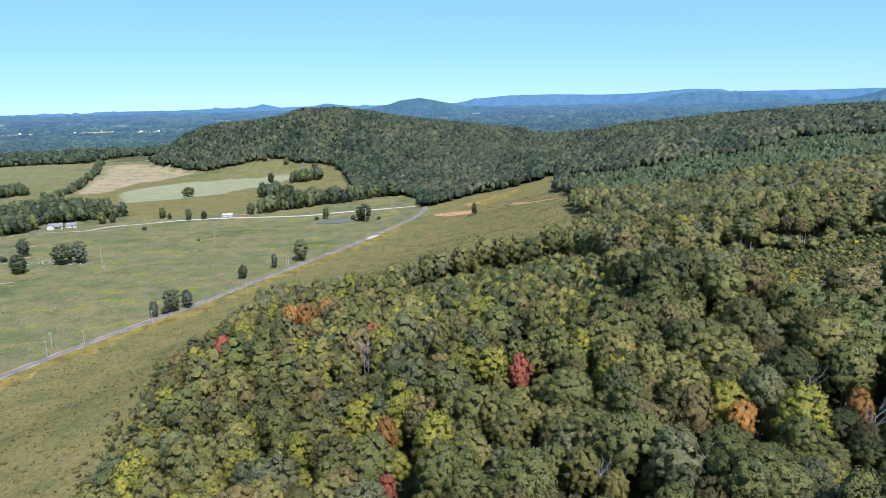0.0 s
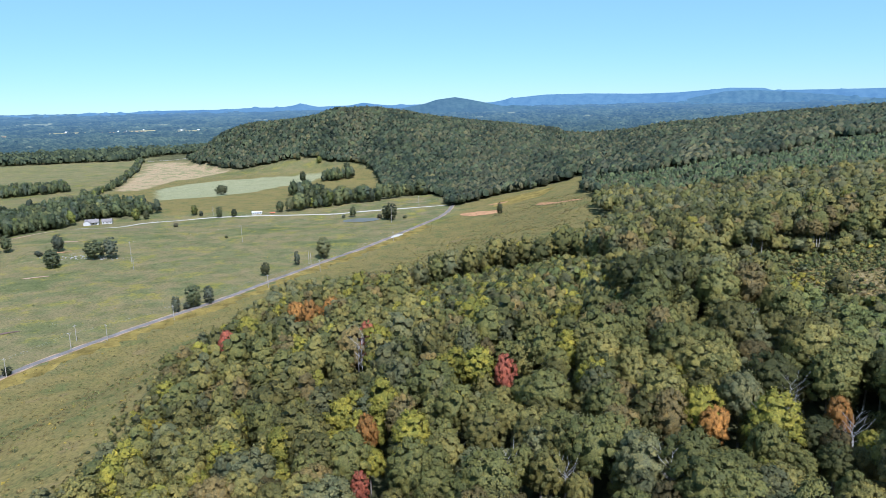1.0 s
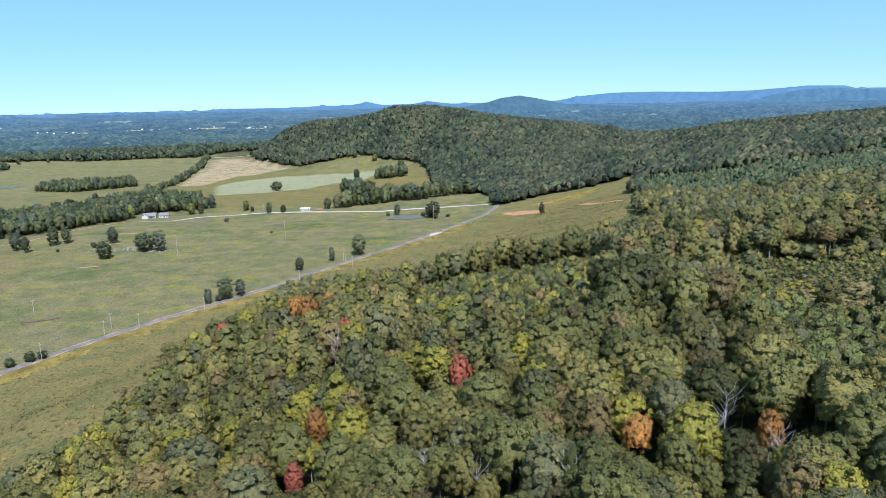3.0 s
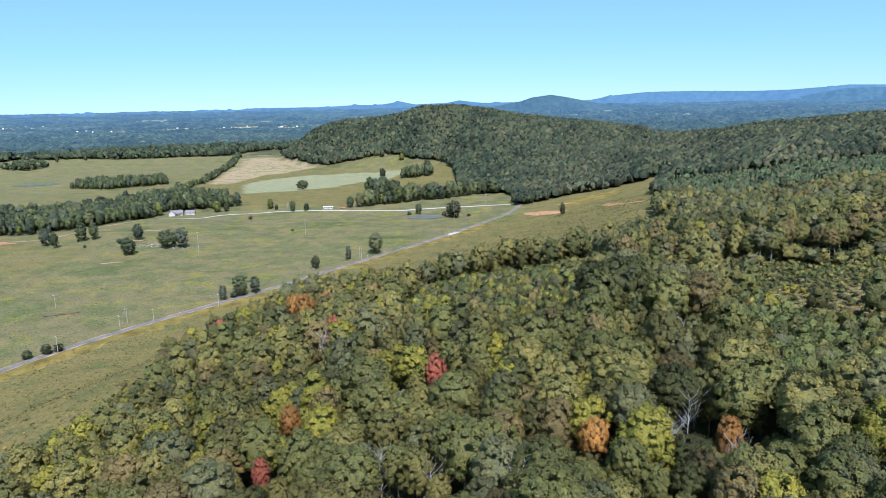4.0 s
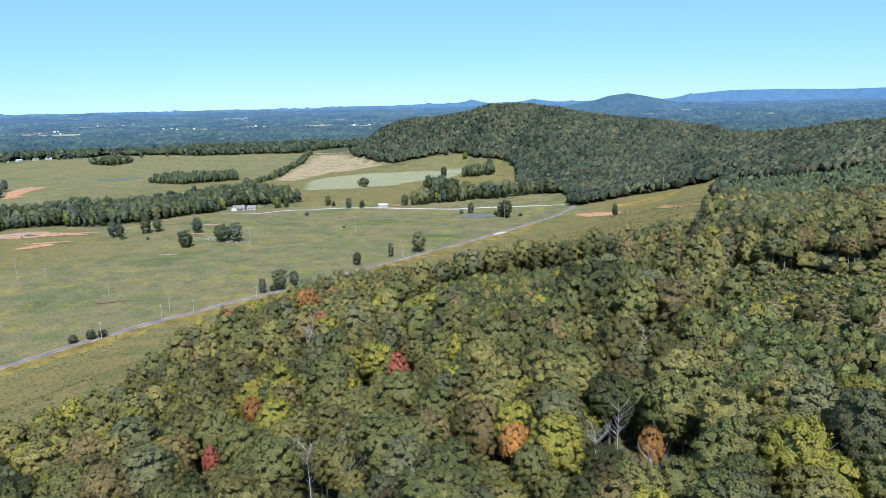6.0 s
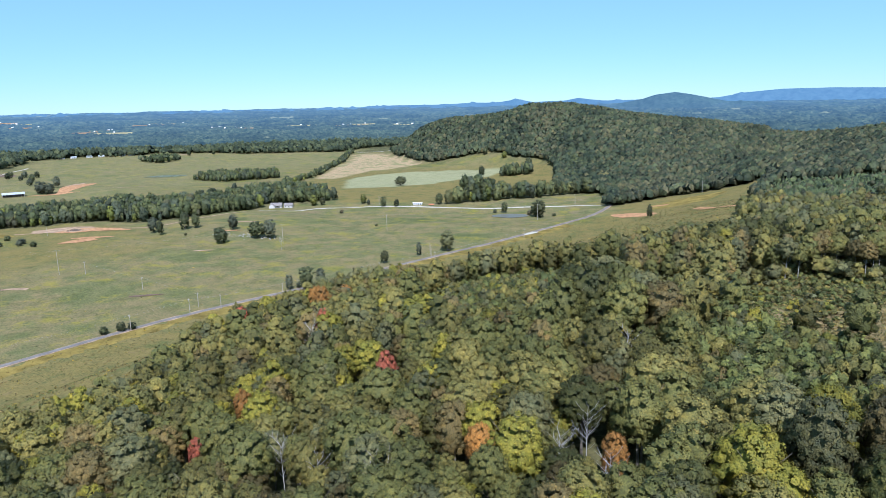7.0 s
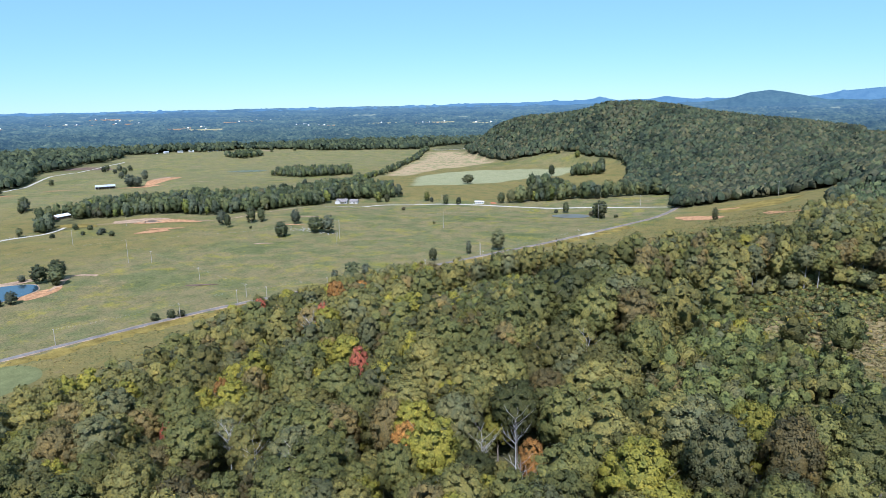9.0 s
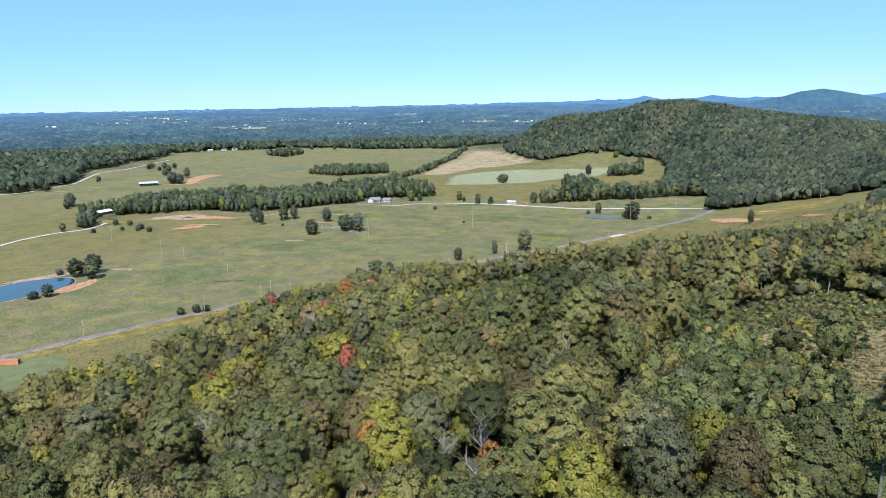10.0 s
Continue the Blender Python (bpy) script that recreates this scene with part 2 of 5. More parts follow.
GLASS, WATER = glass_mat(), water_mat("pond_water", (0.030, 0.055, 0.075))
MURKY = water_mat("murky_water", (0.13, 0.125, 0.10), 0.45, 0.25)

# ---- the lie of the land ----
rng = np.random.default_rng(7)
ROAD = [(-290, -60), (-282, 40), (-272, 140), (-260, 208), (-246, 264), (-228, 331), (-208, 380), (-189, 420), (-170, 457), (-151, 507), (-134, 548),
        (-116, 590), (-99, 627), (-79, 682), (-55, 750), (-38, 798), (-28, 850), (-25, 912), (-24, 980), (-23, 1044), (-10, 1120), (20, 1200)]
RX = np.array([p[0] for p in ROAD], float)
RY = np.array([p[1] for p in ROAD], float)


def smooth(a, b, v):
    t = np.clip((v - a) / (b - a), 0, 1)
    return t * t * (3 - 2 * t)


def waves(x, y, size, seed):
    """Soft rolling from a few crossed waves."""
    r = np.random.default_rng(seed)
    total = 0
    for k in range(7):
        a, p, f = r.uniform(0, 6.28), r.uniform(0, 6.28), 6.28 / (size * r.uniform(0.6, 1.8))
        total = total + np.sin((x * np.cos(a) + y * np.sin(a)) * f + p)
    return total / 4


def height(x, y):
    x, y = np.asarray(x, float), np.asarray(y, float)
    s = x - np.interp(y, RY, RX)
    bulge = s + 34 * smooth(140, 230, y) * (1 - smooth(330, 450, y)) * smooth(60, 120, s)
    slope = np.interp(bulge, [-9e3, 30, 60, 85, 120, 170, 205, 245, 290, 340, 390, 450, 560, 800, 1200, 9e3], [0, 0, 2.5, 6, 14, 27, 35, 42, 51, 61, 67, 74, 86, 104, 112, 112])
    slope = slope * (1 - 0.12 * smooth(200, 600, y) * smooth(0, 200, s))
    slope = slope * (1 - smooth(1500, 2200, y))
    slope = slope + 5 * smooth(90, 270, s) * smooth(800, 1200, y) * (1 - smooth(1500, 2200, y))
    crest = np.interp(x, [-900, -810, -770, -720, -690, -650, -600, -560, -457, -400, -355, -282, -230, -181, -113, -34, 95, 180, 350, 700], [-6, 4, 12, 28, 46, 66, 81, 88, 95, 106, 122, 122, 117, 111, 97, 84, 66, 54, 40, 20])
    start = np.interp(x, [-800, -690, -600, -450, -250, -120, 0, 150], [1800, 1670, 1560, 1440, 1400, 1150, 980, 1000])
    top = np.maximum(1760, start + 150)
    hill = crest * smooth(0, 1, (y - start) / (top - start)) * (1 - smooth(1880, 2350, y))
    hill = np.where(y > start, hill, 0)
    rolling = waves(x, y, 150, 3) * 1.7 * smooth(10, 60, np.abs(s)) + waves(x, y, 340, 5) * 1.6 * smooth(20, 120, np.abs(s))
    rolling = rolling + waves(x, y, 62, 6) * 0.45 * smooth(12, 50, np.abs(s)) * smooth(-760, -640, x)
    woods = waves(x, y, 60, 9) * 2.0 * smooth(120, 260, s)
    pasture = -9 * smooth(820, 1150, y) * smooth(400, 0, s + 200) - 4 * smooth(700, 800, y) * smooth(0, -60, s) * smooth(900, 830, y)
    d = np.hypot(x - 67, y - 6)
    rise = 111 * np.clip((d - 2230) / 2770, 0, 1.0)
    both = np.maximum(slope, hill) + 6 * np.exp(-((slope - hill) / 14.0) ** 2) * (np.minimum(slope, hill) > 6)
    land = both + rolling * (1 - smooth(1900, 2400, d)) + woods + pasture * (1 - smooth(1700, 2300, d)) + rise
    for px, py, r, level in ((-400, 290, 42, 0.2), (-132, 815, 24, -4.4)):
        k = smooth(r * 2.0, r * 1.1, np.hypot(x - px, y - py))
        land = land * (1 - k) + level * k
    return land


def axis(dense_lo, dense_hi, step, lo, hi):
    a = list(np.arange(dense_lo, dense_hi + 1, step))
    k = step
    while a[-1] < hi:
        k *= 1.13
        a.append(a[-1] + k)
    k = step
    while a[0] > lo:
        k *= 1.13
        a.insert(0, a[0] - k)
    return np.array(a)


GX, GY = axis(-720, 260, 9, -6000, 6000), axis(60, 1320, 9, -6000, 6000)
GZ = height(*np.meshgrid(GX, GY))


def gz(x, y):
    """The ground sheet's own height, face by face."""
    x, y = np.asarray(x, float), np.asarray(y, float)
    i = np.clip(np.searchsorted(GX, x) - 1, 0, len(GX) - 2)
    j = np.clip(np.searchsorted(GY, y) - 1, 0, len(GY) - 2)
    u, v = (x - GX[i]) / (GX[i + 1] - GX[i]), (y - GY[j]) / (GY[j + 1] - GY[j])
    a, b, c, d = GZ[j, i], GZ[j, i + 1], GZ[j + 1, i + 1], GZ[j + 1, i]
    return np.where(u >= v, a + (b - a) * u + (c - b) * v, a + (c - d) * u + (d - a) * v)


def inside(poly, x, y):
    x, y = np.asarray(x, float), np.asarray(y, float)
    r = np.zeros(x.shape, bool)
    for (x0, y0), (x1, y1) in zip(poly, poly[1:] + poly[:1]):
        if y0 != y1:
            r ^= ((y0 > y) != (y1 > y)) & (x < (x1 - x0) * (y - y0) / (y1 - y0) + x0)
    return r


def mesh_from(name, verts, faces, mats, index=None, tint=None, smooth_shade=False, normals=None):
    """A mesh from arrays: verts (n,3), triangles (m,3); normals: soft shading that follows the clump, not the single leaf."""
    me = bpy.data.meshes.new(name)
    verts, faces = np.asarray(verts, np.float32), np.asarray(faces, np.int32)
    me.vertices.add(len(verts))
    me.vertices.foreach_set("co", verts.ravel())
    me.loops.add(faces.size)
    me.loops.foreach_set("vertex_index", faces.ravel())
    me.polygons.add(len(faces))
    me.polygons.foreach_set("loop_start", np.arange(len(faces), dtype=np.int32) * faces.shape[1])
    for k in mats:
        me.materials.append(k)
    if index is not None:
        me.polygons.foreach_set("material_index", np.asarray(index, np.int32))
    me.polygons.foreach_set("use_smooth", np.full(len(faces), smooth_shade or normals is not None))
    if normals is not None:
        me.attributes.new("custom_normal", "FLOAT_VECTOR", "POINT").data.foreach_set("vector", np.asarray(normals, np.float32).ravel())
    if tint is not None:
        me.attributes.new("tint", "FLOAT", "POINT").data.foreach_set("value", np.asarray(tint, np.float32))
    me.update(calc_edges=True)
    return me


def from_bm(name, bm, mats):
    me = bpy.data.meshes.new(name)
    bm.normal_update()
    bm.to_mesh(me)
    bm.free()
    for k in mats:
        me.materials.append(k)
    return me


def part(name, bm, material, parent, label=""):
    ob = new(name, from_bm(name, bm, [material]))
    ob.parent = parent
    if label:
        tagged(ob, label)
    return ob


# ---- plan of the woods and fields ----
WOOD_NEAR = [(-118, -60), (-106, 90), (-94, 130), (-92, 165), (-90, 185), (-97, 205), (-102, 232), (-106, 262), (-106, 320), (-110, 350), (-100, 366), (-60, 352), (0, 345),
             (45, 350), (90, 420), (116, 470), (118, 560), (112, 640), (133, 672), (138, 730), (132, 850), (150, 925), (166, 994), (420, 1200), (1000, 1500), (1400, 900), (900, -60)]
WOOD_HILL = [(-20, 892), (5, 942), (50, 986), (90, 981), (125, 986), (166, 994), (420, 1180), (1000, 1480), (900, 2050), (-1000, 2050), (-880, 1850), (-793, 1850), (-690, 1690), (-604, 1592),
             (-529, 1540), (-451, 1522), (-391, 1540), (-316, 1502), (-250, 1485), (-203, 1384), (-180, 1298), (-150, 1150), (-140, 1078), (-100, 1050), (-62, 1042), (-40, 1000), (-37, 930), (-33, 895)]
WOOD_HOUSE = [(-628, 470), (-611, 492), (-672, 548), (-600, 612), (-520, 655), (-502, 705), (-478, 750), (-480, 800), (-500, 824), (-454, 850), (-412, 880), (-452, 925), (-541, 968),
              (-593, 885), (-627, 770), (-739, 640), (-707, 527)]
WOOD_OBLONG = [(-882, 1131), (-785, 1111), (-716, 1190), (-770, 1250), (-900, 1200)]
WOOD_LEFT = [(-1090, 590), (-1040, 650), (-1130, 752), (-1250, 850), (-1380, 945), (-1440, 1073), (-1540, 1160), (-1520, 1200), (-1600, 1330), (-1680, 1380), (-1600, 1520), (-1540, 1600), (-1480, 1680), (-1900, 2000), (-2400, 1700), (-2400, 300), (-1500, 300)]
WOOD_BACK = [(-1233, 1710), (-1115, 1739), (-1004, 1788), (-930, 1830), (-900, 2050), (-1700, 2100), (-1480, 1700), (-1400, 1720)]
WOOD_BLOB = [(-1354, 1459), (-1248, 1423), (-1256, 1520), (-1330, 1540)]
TREELINE = [(-228, 882), (-180, 914), (-129, 972), (-93, 1036), (-70, 1046), (-80, 1062), (-130, 1010), (-180, 955), (-235, 905)]
CLUMP_A = [(-302, 1074), (-252, 1095), (-246, 1130), (-290, 1120)]
CLUMP_B = [(-290, 1296), (-255, 1306), (-232, 1326), (-245, 1345), (-290, 1330)]
HEDGE = [(-541, 968), (-600, 1045), (-642, 1107), (-653, 1181), (-684, 1292), (-788, 1560), (-899, 1825)]
CLEARING = [(104, 222), (100, 240), (102, 262), (112, 280), (140, 286), (190, 274), (204, 235), (196, 172), (158, 166), (142, 180), (131, 198), (122, 210)]
BROWN_FIELD = [(-598, 1040), (-641, 1190), (-690, 1320), (-790, 1570), (-895, 1820), (-793, 1850), (-690, 1690), (-604, 1592), (-529, 1540), (-451, 1522), (-391, 1540), (-316, 1502), (-250, 1485), (-203, 1384),
               (-180, 1298), (-140, 1078), (-150, 1000), (-230, 905), (-279, 872), (-400, 868), (-427, 890), (-540, 975)]
CROP = [(-490, 1045), (-566, 1200), (-540, 1290), (-440, 1380), (-345, 1446), (-300, 1420), (-310, 1290), (-355, 1180), (-410, 1073)]
CLAY_FIELD = [(-683, 1320), (-865, 1790), (-790, 1790), (-640, 1640), (-560, 1560), (-575, 1460), (-610, 1330), (-590, 1190), (-640, 1200)]


YOUNG = [[(-20, 250), (-22, 310), (20, 325), (57, 320), (66, 280), (60, 232), (74, 215), (56, 189), (36, 200), (11, 212)],
         [(92, 172), (95, 214), (84, 225), (74, 240), (80, 272), (97, 262), (96, 240), (100, 220), (120, 208), (130, 195), (138, 181), (150, 168), (150, 150), (126, 140), (96, 150)]]
PINES = [(136, 712), (174, 600), (211, 568), (272, 598), (323, 602), (400, 620), (560, 860), (480, 950), (349, 850), (287, 850), (220, 862), (168, 950), (140, 800)]


def near_line(line, x, y):
    best = np.full(np.shape(x), 1e9)
    for (x0, y0), (x1, y1) in zip(line, line[1:]):
        k = np.clip(((x - x0) * (x1 - x0) + (y - y0) * (y1 - y0)) / ((x1 - x0) ** 2 + (y1 - y0) ** 2), 0, 1)
        best = np.minimum(best, np.hypot(x - x0 - k * (x1 - x0), y - y0 - k * (y1 - y0)))
    return best


# ---- ground ----
def build_ground():
    X, Y = np.meshgrid(GX, GY)
    nx, ny = len(GX), len(GY)
    v = np.stack([X.ravel(), Y.ravel(), GZ.ravel()], 1)
    i = (np.arange(ny - 1)[:, None] * nx + np.arange(nx - 1)).ravel()
    f = np.concatenate([np.stack([i, i + 1, i + nx + 1], 1), np.stack([i, i + nx + 1, i + nx], 1)])
    me = mesh_from("ground", v, f, [GROUND], smooth_shade=True)
    x, y = v[:, 0] + waves(v[:, 0], v[:, 1], 40, 31) * 5, v[:, 1] + waves(v[:, 0], v[:, 1], 40, 32) * 5
    s = x - np.interp(y, RY, RX)
    mask = np.zeros((len(v), 4), np.float32)
    mask[:, 0] = np.maximum(inside(BROWN_FIELD, x, y) * 0.9, np.maximum(0.85 * smooth(4, 25, s) * (s < 260), inside(CLEARING, x, y)))
    mask[:, 0] *= 1 - 0.8 * smooth(1290, 1440, y - 0.35 * (x + 600)) * inside(BROWN_FIELD, x, y)
    mask[:, 0] = np.maximum(mask[:, 0], (0.95 * smooth(-390, -470, x + waves(x, y, 120, 61) * 25) * smooth(640, 560, y + 0.0 * x) + 0.25 * smooth(-640, -760, x) * (y > 640)) * (0.7 + 0.3 * waves(x, y, 90, 62)))
    # the far left pasture takes a little crop tone as painted haze
    mask[:, 1] = np.maximum(inside(CROP, x, y), 0.1 * smooth(-720, -860, x) * ~inside(BROWN_FIELD, x, y) * (s < 0))
    mask[:, 2] = np.maximum(inside(CLAY_FIELD, x, y) * 0.9, inside(CLEARING, x, y) * 0.42 * smooth(244, 224, y + 9 * waves(x, y, 14, 64)))
    mask[:, 3] = (inside(WOOD_NEAR, x, y) & ~inside(CLEARING, x, y) & ~inside(YOUNG[0], x, y) & ~inside(YOUNG[1], x, y) & ~inside(PINES, x, y)) | inside(WOOD_HILL, x, y) | inside(WOOD_HOUSE, x, y) | inside(WOOD_LEFT, x, y)
    me.attributes.new("cover", "FLOAT_COLOR", "POINT").data.foreach_set("color", mask.ravel())
    return tagged(new("ground", me), "rolling green pasture and hill ground with weeds and goldenrod", "ground", kind="structure")


build_ground()


def ribbon(name, line, width, material, label, category, lift=0.12, step=4.0, wobble=0.0, kind="structure"):
    """A strip that lies on the ground along a line."""
    pts = np.array(line, float)
    d = np.r_[0, np.cumsum(np.hypot(*np.diff(pts, axis=0).T))]
    t = np.arange(0, d[-1] + step, step)
    cx, cy = np.interp(t, d, pts[:, 0]), np.interp(t, d, pts[:, 1])
    k = np.ones(9) / 9
    if len(t) > 20:
        cx[4:-4], cy[4:-4] = np.convolve(cx, k, "valid"), np.convolve(cy, k, "valid")
    tx, ty = np.gradient(cx), np.gradient(cy)
    n = np.hypot(tx, ty) + 1e-9
    cols = np.linspace(-0.5, 0.5, 4)
    r = np.random.default_rng(len(name) + int(width * 10))
    v = []
    for q, c in enumerate(cols):
        w = width * (c + (wobble * (r.random(len(t)) - 0.5) if q in (0, 3) else 0))
        x, y = cx + ty / n * w, cy - tx / n * w
        v.append(np.stack([x, y, gz(x, y) + lift + (0.06 if q in (1, 2) else 0)], 1))
    m = len(t)
    v = np.concatenate(v)
    i = (np.arange(3)[:, None] * m + np.arange(m - 1)).ravel()
    f = np.stack([i, i + 1, i + m + 1, i + m], 1)
    return tagged(new(name, mesh_from(name, v, f, [material], smooth_shade=True)), label, category, kind=kind)


def patch(name, centre, rx, ry, turn, material, label, category, lift=0.15, seed=1, rough=0.3, kind="structure", flat=False):
    """An uneven spot that lies on the ground."""
    r = np.random.default_rng(seed)
    n, rings = 40, 5
    a = np.linspace(0, 2 * np.pi, n, endpoint=False)
    edge = 1 + rough * sum(np.sin(a * k + r.uniform(0, 6.28)) / k for k in (2, 3, 5, 7)) / 1.6
    v = [(centre[0], centre[1])]
    for k in range(1, rings + 1):
        for q in range(n):
            px, py = rx * k / rings * edge[q] * np.cos(a[q]), ry * k / rings * edge[q] * np.sin(a[q])
            v.append((centre[0] + px * math.cos(turn) - py * math.sin(turn), centre[1] + px * math.sin(turn) + py * math.cos(turn)))
    v = np.array(v)
    z = gz(v[:, 0], v[:, 1]) + lift
    if flat:
        z[:] = gz(*centre) + lift
    f = [(0, 1 + q, 1 + (q + 1) % n) for q in range(n)]
    for k in range(rings - 1):
        for q in range(n):
            a0, b0 = 1 + k * n + q, 1 + k * n + (q + 1) % n
            f += [(a0, a0 + n, b0 + n), (a0, b0 + n, b0)]
    return tagged(new(name, mesh_from(name, np.c_[v, z], f, [material], smooth_shade=True)), label, category, kind=kind)


ribbon("road_shoulder", ROAD, 6.0, PALE_EARTH, "strip of pale gravel along the country road", "road shoulder", 0.10, wobble=0.25)
ribbon("road", ROAD, 4.2, ASPHALT, "two-lane grey asphalt country road curving into the woods", "road", 0.22)
ribbon("road_verge", [(x + 9.5, y - 3) for x, y in ROAD if y < 760], 11, GOLD_GRASS, "golden-brown verge of goldenrod and dry grass along the road", "verge", 0.06, wobble=0.8)
ribbon("driveway", [(-30, 905), (-100, 880), (-180, 860), (-249, 850), (-274, 849), (-320, 846), (-354, 838), (-390, 815), (-408, 800), (-410, 780), (-425, 770), (-450, 752)], 5.0, GRAVEL, "pale gravel driveway leading to the white house", "driveway", 0.2)
ribbon("farm_track", [(-560, 250), (-603, 375), (-623, 443), (-617, 485), (-640, 520)], 4.5, GRAVEL, "pale gravel farm track across the pasture", "track", 0.2, wobble=0.1)
ribbon("wood_track", [(-450, 752), (-478, 729), (-489, 690), (-495, 625), (-560, 578), (-620, 540)], 4.0, PALE_EARTH, "dirt track along the edge of the wood", "track", 0.18, wobble=0.2)
ribbon("farm_lane", [(-1064, 590), (-1050, 638), (-1078, 701), (-1143, 770), (-1218, 838), (-1319, 966), (-1397, 1092), (-1490, 1243)], 5.0, GRAVEL, "pale gravel lane past the far woods", "track", 0.25, wobble=0.1)

# ---- trees ----


def ball(n):
    """A ball's corners and triangles."""
    b = bmesh.new()
    bmesh.ops.create_icosphere(b, subdivisions=n, radius=1)
    v, f = np.array([k.co for k in b.verts]), np.array([[k.index for k in q.verts] for q in b.faces])
    b.free()
    return v, f


CORE = ball(1)
CAP = (CORE[0], CORE[1][CORE[0][CORE[1]].mean(1)[:, 2] > -0.45])  # open below


def unit(v):
    return v / (np.linalg.norm(v, axis=1)[:, None] + 1e-9)


def leaf_cards(r, centre, rad, n, size, out=None, soft=0.5):
    """Small sprays of leaves all over a clump; out: the way from the tree's middle to the clump."""
    z = r.uniform(-0.55, 1, n)
    a = r.uniform(0, 6.283, n)
    q = np.sqrt(1 - z * z)
    d = np.stack([q * np.cos(a), q * np.sin(a), z * 0.9], 1)
    if out is not None:
        d = unit(d + out * 0.45)
    p = centre + d * rad * r.uniform(0.80, 1.34, n)[:, None]
    up = unit(d * 1.5 + np.array([0, 0, 0.3]) + r.normal(0, 0.45, (n, 3)))
    t = unit(np.cross(up, r.normal(0, 1, (n, 3))))
    b = np.cross(up, t)
    k = (size * r.uniform(0.6, 1.4, n))[:, None]
    v = np.stack([p + t * k, p - t * k * 0.55 + b * k * 0.85, p - t * k * 0.5 - b * k * 0.8 - up * k * 0.3], 1).reshape(-1, 3)
    nn = unit(d * soft + (0 if out is None else out * 0.95) + up * (0.9 - soft))
    return v, np.arange(n)[:, None] * 3 + np.array([0, 1, 2]), np.repeat(nn, 3, 0)


def crown(r, radius, tall, clumps, cards, size, base=None, lump=None, core=0.84, ball=CAP, soft=0.5, drop=1.5):
    """A crown from z = base to z = tall: rounded clumps of foliage over an uneven egg, each covered with sprays."""
    vs, fs, ns, n = [], [], [], 0
    base = tall * 0.25 if base is None else base
    mid, half = base + (tall - base) * 0.52, (tall - base) / 2
    lump = radius * 1.6 / math.sqrt(clumps) if lump is None else lump
    boughs = unit(r.normal(0, 1, (9, 3)) + np.array([0, 0, 0.3]))
    reach = r.uniform(-0.04, 0.26, 9)
    if clumps > 7:
        vs.append(ball[0] * np.array([radius, radius, half]) * 0.74 + np.array([0, 0, mid]))
        fs.append(ball[1])
        ns.append(ball[0])
        n = len(ball[0])
    for k in range(clumps):
        z = 1 - drop * (k + 0.5) / clumps + r.uniform(-0.1, 0.1)
        z = min(0.98, z)
        a = k * 2.39996 + r.uniform(-0.35, 0.35)
        q = math.sqrt(1 - z * z)
        out = np.array([q * math.cos(a), q * math.sin(a), z])
        wobble = 0.90 + float((reach * np.exp((boughs @ out - 1) * 9)).sum())
        rad = lump * r.uniform(0.62, 1.36)
        far = r.uniform(0.84, 1.08) * wobble
        c = np.array([out[0] * (radius * far - rad * 0.6), out[1] * (radius * far - rad * 0.6), mid + z * (half * (0.5 + 0.5 * far) - rad * 0.6)])
        v = ball[0] * r.uniform(0.76, 1.10, (len(ball[0]), 1)) * rad * core + c
        vs.append(v)
        fs.append(ball[1] + n)
        ns.append(unit(ball[0] * 0.55 + out * 0.8))
        n += len(v)
        if cards:
            v, f, m = leaf_cards(r, c, rad, cards, size, out, soft)
            vs.append(v)
            fs.append(f + n)
            ns.append(m)
            n += len(v)
    return np.concatenate(vs), np.concatenate(fs), np.concatenate(ns)


def tube(points, radii, sides=6):
    """A tapered limb through the points."""
    vs, fs, n = [], [], 0
    p = np.array(points, float)
    for k in range(len(p)):
        a = np.arange(sides) * 2 * np.pi / sides
        vs.append(p[k] + np.stack([np.cos(a) * radii[k], np.sin(a) * radii[k], 0 * a], 1))
    for k in range(len(p) - 1):
        for q in range(sides):
            i, j = k * sides + q, k * sides + (q + 1) % sides
            fs += [(i, j, j + sides), (i, j + sides, i + sides)]
    return np.concatenate(vs), np.array(fs)


def trunk(r, tall, thick, limbs=5, spread=0.35):
    lean = r.normal(0, tall * 0.03, 2)
    pts = [(0, 0, -1.0), (lean[0] * 0.3, lean[1] * 0.3, tall * 0.35), (lean[0] * 0.7, lean[1] * 0.7, tall * 0.65), (lean[0], lean[1], tall * 0.95)]
    v, f = tube(pts, [thick * 1.25, thick * 0.9, thick * 0.55, thick * 0.12])
    vs, fs, n = [v], [f], len(v)
    for k in range(limbs):
        a, h = k * 2.4 + r.uniform(0, 1), tall * r.uniform(0.32, 0.75)
        s = tall * spread * r.uniform(0.6, 1)
        q = [(lean[0] * h / tall, lean[1] * h / tall, h), (np.cos(a) * s * 0.55, np.sin(a) * s * 0.55, h + s * 0.45), (np.cos(a) * s, np.sin(a) * s, h + s * 0.95)]
        v, f = tube(q, [thick * 0.45, thick * 0.3, thick * 0.06], 5)
        vs.append(v)
        fs.append(f + n)
        n += len(v)
    return np.concatenate(vs), np.concatenate(fs)


